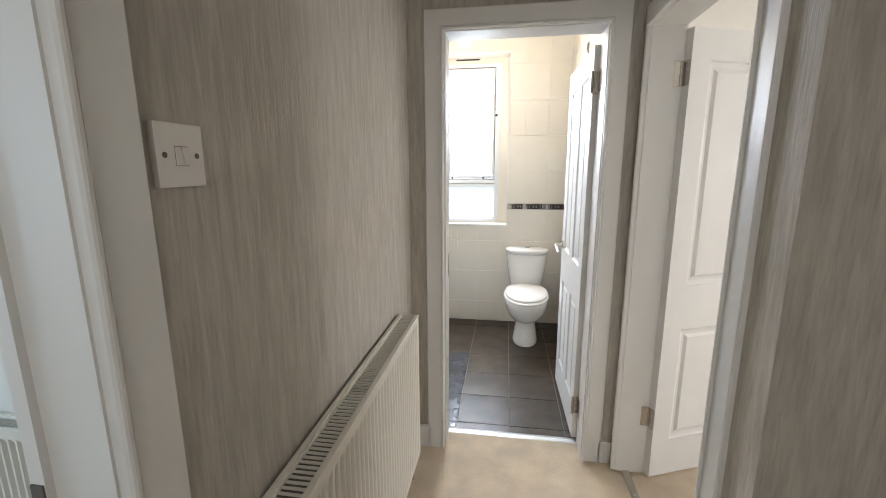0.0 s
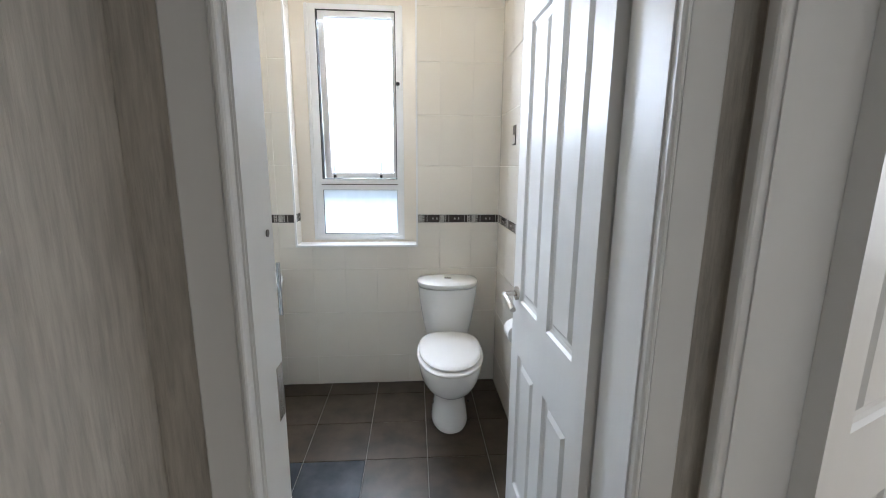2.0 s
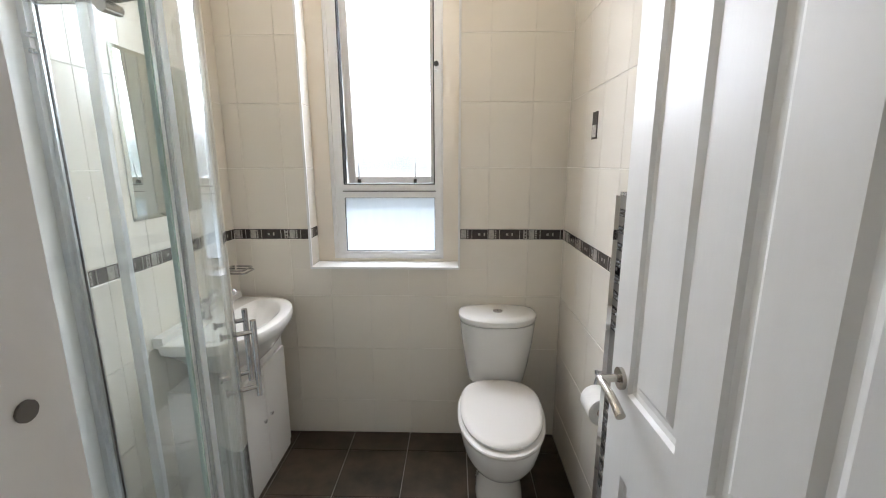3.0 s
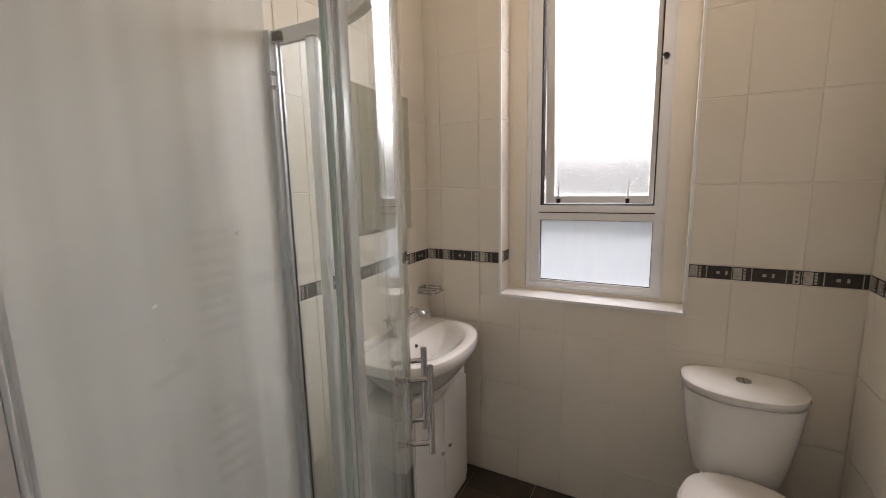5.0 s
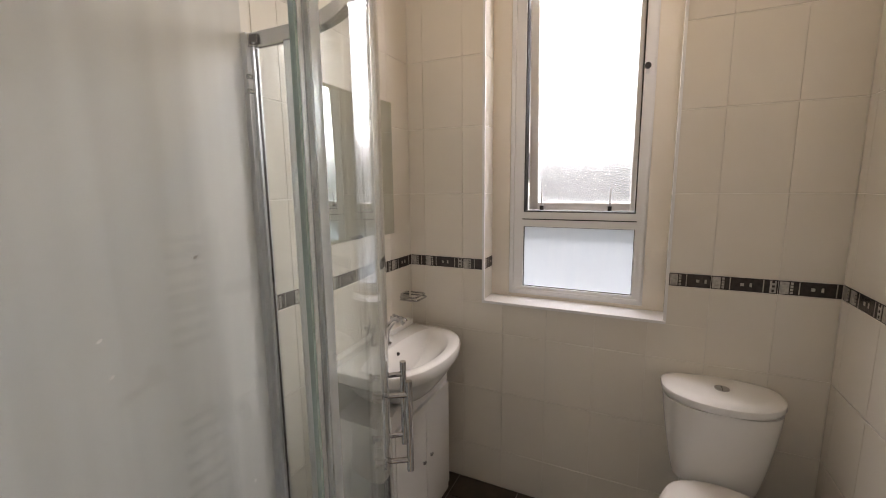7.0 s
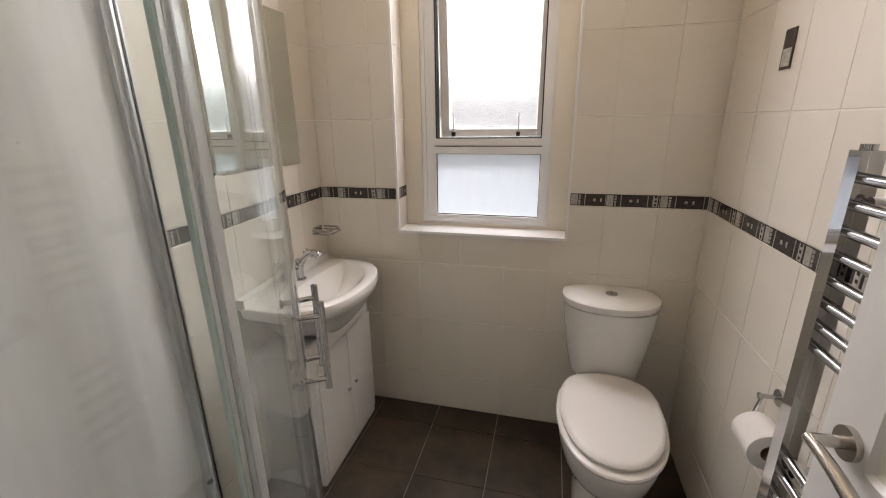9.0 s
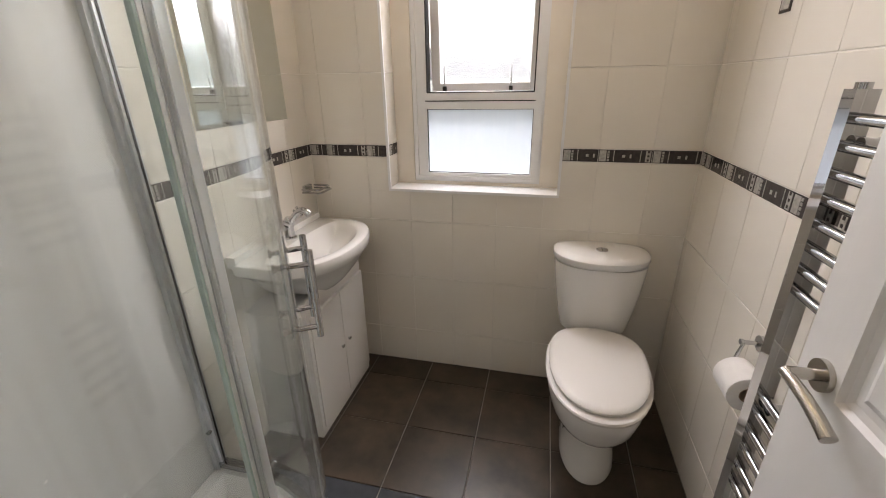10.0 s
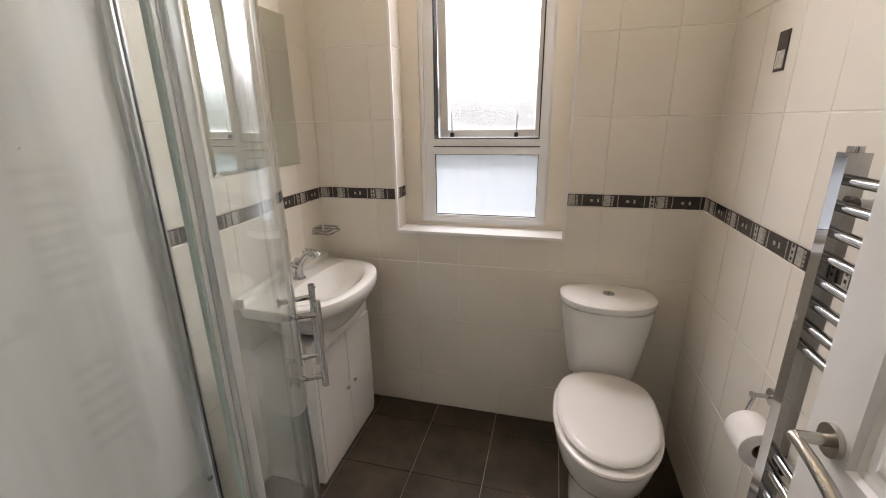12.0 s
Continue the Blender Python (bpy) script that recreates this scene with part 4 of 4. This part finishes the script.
part("core", loft([rr(RY + 0.151, 0.0215), rr(RY + 0.247, 0.0215), rr(RY + 0.247, 0.0195), rr(RY + 0.151, 0.0195), rr(RY + 0.151, 0.0215)], False, False), "card", roll, "brown card core", smooth=True)


# ---------------------------------------------------------------- panel radiators
def panel_radiator(at, length, height, depth, turn, label, z0):
    """A pressed-steel panel radiator with a slotted top; its back is at y = 0 and it faces -y before the turn."""
    top = thing("panel_radiator", at, label, "radiator")
    m = Matrix.Translation(at) @ Matrix.Rotation(radians(turn), 4, 'Z')
    n = int(length / 0.0333)
    pts = [(0.0, 0.0), (0.02, 0.0)]
    step = (length - 0.04) / n
    for k in range(n):
        x = 0.02 + k * step
        pts += [(x + step * 0.12, 0.0), (x + step * 0.32, 0.012), (x + step * 0.68, 0.012), (x + step * 0.88, 0.0)]
    pts += [(length - 0.02, 0.0), (length, 0.0)]
    bm = bmesh.new()
    lo = [bm.verts.new((x, -depth + y, z0 + 0.055)) for x, y in pts]
    hi = [bm.verts.new((x, -depth + y, z0 + height - 0.055)) for x, y in pts]
    lo2 = [bm.verts.new((x, -depth, z0 + 0.035)) for x, y in pts]
    hi2 = [bm.verts.new((x, -depth, z0 + height - 0.035)) for x, y in pts]
    lo3 = [bm.verts.new((x, -depth + 0.004, z0)) for x, y in pts]
    hi3 = [bm.verts.new((x, -depth + 0.003, z0 + height - 0.004)) for x, y in pts]
    bk = [bm.verts.new((x, -depth + 0.016, z0)) for x, y in pts]
    bk2 = [bm.verts.new((x, -depth + 0.016, z0 + height - 0.004)) for x, y in pts]
    rows = [bk, lo3, lo2, lo, hi, hi2, hi3, bk2]
    for a, b in zip(rows, rows[1:] + rows[:1]):
        for k in range(len(pts) - 1):
            bm.faces.new((a[k], a[k + 1], b[k + 1], b[k]))
    bmesh.ops.transform(bm, matrix=m, verts=bm.verts[:])
    part("front_panel", bm, "radiator", top, "cream-white panel with pressed ribs", smooth=True)
    part("back_panel", boxm(0.0, length, -0.028, -0.012, z0, z0 + height - 0.004, m), "radiator", top, bevel=0.003)
    for x in (0.0, length - 0.004):
        part("end_cover", boxm(x, x + 0.004, -depth - 0.001, -0.010, z0 + 0.005, z0 + height, m), "radiator", top, bevel=0.0015)
    for y0, y1 in ((-depth - 0.002, -depth + 0.012), (-0.024, -0.010)):
        part("grille_edge", boxm(0.0, length, y0, y1, z0 + height - 0.008, z0 + height + 0.001, m), "radiator", top, bevel=0.002)
    # plain plate under the bars, coloured dark for the shade between the panels
    g = part("grille", boxm(0.004, length - 0.004, -depth + 0.012, -0.024, z0 + height - 0.020, z0 + height - 0.012, m), "grille", top, "dark plate whose colour holds the shade of the gap under the bars")
    bar = boxm(-0.0016, 0.0016, -depth + 0.011, -0.023, z0 + height - 0.014, z0 + height - 0.006)
    me = finish(bar, "radiator")
    k = 0
    x = 0.014
    while x < length - 0.012:
        b = part("grille_bar", me, "radiator", g)
        b.matrix_basis = m @ Matrix.Translation((x, 0, 0))
        x += 0.0155
    part("valve", tubem([m @ Vector((length + 0.0, -depth * 0.5, z0 + 0.04)), m @ Vector((length + 0.03, -depth * 0.5, z0 + 0.04)), m @ Vector((length + 0.03, -depth * 0.5, 0.0))], 0.009, 10), "chrome", top, "chrome valve and pipe", smooth=True)
    return top


panel_radiator((HL, 0.575, 0), 1.175, 0.70, 0.098, 90, "cream-white panel radiator along the hall wall", 0.158)
panel_radiator((-2.45, 1.12, 0), 1.1, 0.55, 0.09, 0, "white panel radiator in the side room", 0.11)

# ---------------------------------------------------------------- light switch
sw = thing("light_switch", (HL, 0.588, 1.51), "white two-gang plastic light switch on the wallpaper", "light switch")
part("plate", boxm(HL, HL + 0.009, 0.543, 0.631, 1.467, 1.555), "switch", sw, bevel=0.003, seg=3)
for y in (0.5762, 0.5893):
    bm = bmesh.new()
    v = [bm.verts.new(p) for p in ((HL + 0.008, y, 1.497), (HL + 0.008, y + 0.0115, 1.497), (HL + 0.008, y + 0.0115, 1.523), (HL + 0.008, y, 1.523), (HL + 0.0135, y, 1.497), (HL + 0.0135, y + 0.0115, 1.497), (HL + 0.0095, y + 0.0115, 1.523), (HL + 0.0095, y, 1.523))]
    for q in ((0, 1, 2, 3), (4, 5, 6, 7), (0, 1, 5, 4), (1, 2, 6, 5), (2, 3, 7, 6), (3, 0, 4, 7)):
        bm.faces.new([v[i] for i in q])
    part("rocker", bm, "switch", sw, bevel=0.0008)
part("rocker_gap", boxm(HL + 0.0085, HL + 0.0094, 0.5757, 0.6008, 1.4962, 1.5238), "grille", sw)
for y in (0.557, 0.617):
    part("screw", tubem([(HL + 0.008, y, 1.511), (HL + 0.0098, y, 1.511)], 0.0042, 12), "grille", sw, "dark screw head")

# ---------------------------------------------------------------- strike plates
sp1 = tagged(part("strike_plate", boxm(DL, DL + 0.0015, 2.152, 2.186, 0.93, 1.05), "steel"), "steel strike plate in the bathroom door lining", "strike plate")
tagged(part("bolt_keeper", tubem([(DL, 2.158, 1.333), (DL + 0.002, 2.158, 1.333)], 0.0075, 14), "grille"), "small dark keeper hole for the bathroom door's bolt", "bolt keeper")
sp2 = tagged(part("strike_plate", boxm(HL - 0.110, HL - 0.092, SY1 - 0.0125, SY1 - 0.010, 1.055, 1.105), "grille"), "steel strike plate in the side room door lining", "strike plate")

# ---------------------------------------------------------------- bedroom window and blind
bw = thing("window_2", (3.0, 4.1, 0.83), "white plastic bedroom window with a sash ajar", "window", "", "structure")
bm = bmesh.new()
for x0, x1, z0, z1 in ((2.11, 2.17, 0.83, 2.42), (3.42, 3.55, 0.83, 2.42), (2.17, 3.42, 0.83, 0.89), (2.17, 3.42, 2.36, 2.42), (2.17, 3.42, 1.36, 1.42), (2.81, 2.86, 0.89, 2.36)):
    box(bm, x0, x1, 4.15, 4.21, z0, z1)
part("window_frame", bm, "upvc", bw, bevel=0.004)
for x0, x1, z0, z1 in ((2.17, 2.81, 0.89, 1.36), (2.86, 3.42, 0.89, 1.36), (2.17, 2.81, 1.42, 2.36), (2.86, 3.42, 1.42, 2.36)):
    p = part("pane", boxm(x0, x1, 4.178, 4.184, z0, z1), "clear", bw)
    p.visible_shadow = False
tagged(part("trim_bedroom_sill", boxm(2.07, 3.59, 3.96, 4.148, 0.80, 0.83), "gloss", bevel=0.005), "white gloss bedroom window sill", "window sill", "", "structure")
blind = thing("vertical_blind", (3.46, 4.07, 2.38), "cream vertical blind drawn to one side", "blind")
part("headrail", boxm(2.12, 3.54, 4.05, 4.085, 2.38, 2.415), "upvc", blind, bevel=0.003)
for k in range(6):
    x = 3.455 + k * 0.013
    part("slat", boxm(x, x + 0.002, 4.028, 4.112, 0.90, 2.38, Matrix.Translation((x, 4.07, 0)) @ Matrix.Rotation(radians(14 * math.sin(k * 2.1)), 4, 'Z') @ Matrix.Translation((-x, -4.07, 0))), "blind", blind)

# ---------------------------------------------------------------- outside
gr = part("ground", boxm(-300, 300, 4.4, 600, -3.3, -3.2), "ground")
tagged(gr, "damp grass and paving behind the house", "ground", "", "structure")


def far_house(x, y, w, d, h, roof_h):
    """A plain two-storey house far off: wall, roof, windows, chimney."""
    t = thing("house", (x, y, -3.2), "roughcast two-storey house with slate roof, far off", "house", "houses beyond the garden")
    part("wall", boxm(x - w / 2, x + w / 2, y - d / 2, y + d / 2, -3.2, -3.2 + h), "render", t)
    z = -3.2 + h
    bm = bmesh.new()
    a = [bm.verts.new(p) for p in ((x - w / 2 - 0.3, y - d / 2 - 0.3, z), (x + w / 2 + 0.3, y - d / 2 - 0.3, z), (x + w / 2 + 0.3, y + d / 2 + 0.3, z), (x - w / 2 - 0.3, y + d / 2 + 0.3, z), (x - w / 2 - 0.3, y, z + roof_h), (x + w / 2 + 0.3, y, z + roof_h))]
    for q in ((0, 1, 5, 4), (2, 3, 4, 5), (0, 4, 3), (1, 2, 5), (0, 3, 2, 1)):
        bm.faces.new([a[i] for i in q])
    part("roof", bm, "roof", t)
    part("chimney", boxm(x + w * 0.3, x + w * 0.3 + 0.9, y - 0.5, y + 0.5, z, z + roof_h + 1.0), "render", t)
    for wx in (-0.3, 0.0, 0.3):
        for wz in (1.0, 3.7):
            part("window", boxm(x + wx * w - 0.6, x + wx * w + 0.6, y - d / 2 - 0.03, y - d / 2 + 0.02, -3.2 + wz, -3.2 + wz + 1.2), "upvc", t)


far_house(-9, 44, 13, 8, 5.2, 2.6)
far_house(9, 46, 13, 8, 5.2, 2.6)
far_house(27, 42, 13, 8, 5.2, 2.6)

# ---------------------------------------------------------------- wall tiles
TG = 0.0015
ROWS_Z = [(0.0, 0.197), (0.2, 0.509), (0.512, 0.808), (0.811, 1.112), (1.168, 1.474), (1.477, 1.783), (1.786, 2.092), (2.095, 2.401), (2.404, 2.71), (2.713, CEIL - 0.002)]
BAND = (1.1145, 1.1655)
tile_meshes = {}


def slab(w, h, key, mt, d=0.005, c=0.0018, cx=0.0003):
    """A thin tile lying in its x-z plane, face towards -y, with eased edges."""
    k = (round(w, 4), round(h, 4), key)
    if k not in tile_meshes:
        bm = bmesh.new()
        a = [bm.verts.new((x, 0, z)) for x, z in ((0, 0), (w, 0), (w, h), (0, h))]
        e = [bm.verts.new((x, -d + c * 0.55, z)) for x, z in ((0, 0), (w, 0), (w, h), (0, h))]
        f = [bm.verts.new((x, -d, z)) for x, z in ((cx, c), (w - cx, c), (w - cx, h - c), (cx, h - c))]
        for p, q in ((a, e), (e, f)):
            for i in range(4):
                bm.faces.new((p[i], p[(i + 1) % 4], q[(i + 1) % 4], q[i]))
        bm.faces.new(f)
        tile_meshes[k] = finish(bm, mt)
    return tile_meshes[k]


def place(name, me, m, parent):
    ob = new(name, me)
    ob.parent = parent
    ob.matrix_basis = m
    return ob


def border_mesh(w, flip):
    """One border tile: dark glazed body with raised pale strips and small squares."""
    k = (round(w, 4), flip, "border")
    if k not in tile_meshes:
        h = BAND[1] - BAND[0]
        bm = bmesh.new()
        box(bm, 0, w, -0.004, 0, 0, h)
        nd = len(bm.faces)
        marks = [(0.003, 0.030, 0.003, h - 0.003), (0.058, 0.061, 0.002, h - 0.002), (0.160, 0.163, 0.002, h - 0.002), (0.180, 0.199, 0.003, h - 0.003), (0.092, 0.103, 0.020, 0.031), (0.120, 0.127, 0.018, 0.033)]
        for x0, x1, z0, z1 in marks:
            if x1 < w - 0.001:
                box(bm, x0, x1, -0.0052, -0.0035, z0, z1)
        n2 = len(bm.faces)
        for x0, z0 in [(0.034, 0.005 + 0.0112 * j) for j in range(4)] + [(0.186, 0.007 + 0.0165 * j) for j in range(3)]:
            if x0 + 0.01 < w:
                box(bm, x0, x0 + 0.008, -0.0058, -0.0035, z0, z0 + 0.008)
        bm.faces.ensure_lookup_table()
        for i, f in enumerate(bm.faces):
            f.material_index = 0 if i < nd else (1 if i < n2 else (1 if f.calc_center_median().x < 0.1 else 0))
        bmesh.ops.recalc_face_normals(bm, faces=bm.faces[:])
        me = bpy.data.meshes.new("border")
        bm.to_mesh(me)
        bm.free()
        me.materials.append(M["band_dark"])
        me.materials.append(M["band_light"])
        tile_meshes[k] = me
    return tile_meshes[k]


def tile_wall(parent, length, joints, frame_m, hole=None, back=0.005):
    """Tiles a wall of that length; frame_m takes (along, out, up) with faces towards -out to the world."""
    cols = [0.0] + [j for j in joints if 0.02 < j < length - 0.02] + [length]
    spots = [(a, b, z0, z1, "tile") for a, b in zip(cols, cols[1:]) for z0, z1 in ROWS_Z] + [(a, b, BAND[0], BAND[1], "border_tile") for a, b in zip(cols, cols[1:])]
    for a, b, z0, z1, nm in spots:
        a2, b2 = a + TG / 2, b - TG / 2
        rects = [(a2, b2, z0, z1)]
        if hole:
            h0, h1, k0, k1 = hole
            out = []
            for p, q, u, v in rects:
                if q <= h0 or p >= h1 or v <= k0 or u >= k1:
                    out.append((p, q, u, v))
                    continue
                if u < k0 - 0.004:
                    out.append((p, q, u, k0))
                if v > k1 + 0.004:
                    out.append((p, q, k1, v))
                if p < h0 - 0.004:
                    out.append((p, h0, max(u, k0), min(v, k1)))
                if q > h1 + 0.004:
                    out.append((h1, q, max(u, k0), min(v, k1)))
            rects = out
        for p, q, u, v in rects:
            if q - p < 0.008 or v - u < 0.008:
                continue
            me = slab(q - p, v - u, "tile", "tile") if nm == "tile" else border_mesh(q - p, 0)
            place(nm, me, frame_m @ Matrix.Translation((p, 0, u)), parent)


jx = [-1.007 + 0.2055 * k - XL for k in range(9)]
tile_wall(wall_back, XR - XL, jx, Matrix.Translation((XL, YB + 0.005, 0)), (WX0 - XL - 0.006, WX1 - XL + 0.006, WZ0 - 0.013, WZ1 + 0.006))
# the right wall runs from the back corner towards the door
jy = [YB - (3.755 - 0.2055 * k) for k in range(-1, 9)]
tile_wall(wall_right, YB - YF - 0.01, jy, Matrix.Translation((XR + 0.005, YB, 0)) @ Matrix.Rotation(radians(-90), 4, 'Z'))
# the left wall runs from the shower's profile to the back corner
jl = [0.10 + 0.2055 * k for k in range(6)]
tile_wall(wall_left, YB - SYB, jl, Matrix.Translation((XL - 0.005, SYB, 0)) @ Matrix.Rotation(radians(90), 4, 'Z'))
# reveal tiles of the window recess
for x, rot, y in ((WX0 - 0.005, 90, YB + 0.007), (WX1 + 0.005, -90, 4.142)):
    m = Matrix.Translation((x, y, 0)) @ Matrix.Rotation(radians(rot), 4, 'Z')
    for z0, z1 in ((WZ0, 1.112), (1.168, 1.474), (1.477, 1.783), (1.786, 2.092), (2.095, 2.401), (2.404, WZ1 - 0.007)):
        place("tile", slab(0.132, z1 - z0, "tile", "tile"), m @ Matrix.Translation((0.001, 0, z0)), wall_back)
    place("border_tile", border_mesh(0.132, 0), m @ Matrix.Translation((0.001, 0, BAND[0])), wall_back)
# accent tiles set into the right wall
for y, z in ((3.63, 1.64), (3.25, 2.295)):
    bm = boxm(XR - 0.0035, XR + 0.001, y - 0.028, y + 0.028, z - 0.052, z + 0.052)
    ac = part("accent_tile", bm, "band_dark", None, bevel=0.001, seg=1)
    tagged(ac, "small dark decorative tile set in the white tiles", "accent tile")
    part("inlay", boxm(XR - 0.0045, XR - 0.003, y - 0.022, y + 0.022, z - 0.044, z + 0.002), "band_light", ac, "paler square inlay")

# ---------------------------------------------------------------- floor tiles
FT = 0.314
rng = random.Random(7)
floor2 = bpy.data.objects["floor_2"]
xs = [-1.09] + [-0.82 + FT * k for k in range(5)] + [XR]
ys = [2.19] + [2.277 + 0.316 * k for k in range(6)] + [YB]
for x0, x1 in zip(xs, xs[1:]):
    for y0, y1 in zip(ys, ys[1:]):
        if x1 - x0 > 0.02 and y1 - y0 > 0.02:
            # a few tiles beside the shower take the bluer, smoother tile material
            blue = x1 < -0.15 and y1 < 3.25
            me = slab(x1 - x0 - 0.004, y1 - y0 - 0.004, "floor_blue" if blue else "floor", "floor_tile_blue" if blue else "floor_tile", 0.007, 0.002, 0.002)
            lean = Matrix.Rotation(radians(rng.uniform(-0.12, 0.12)), 4, 'X') @ Matrix.Rotation(radians(rng.uniform(-0.12, 0.12)), 4, 'Y')
            place("floor_tile", me, Matrix.Translation((x0 + 0.002, y0 + 0.002, -0.007)) @ lean @ Matrix.Rotation(radians(-90), 4, 'X'), floor2)
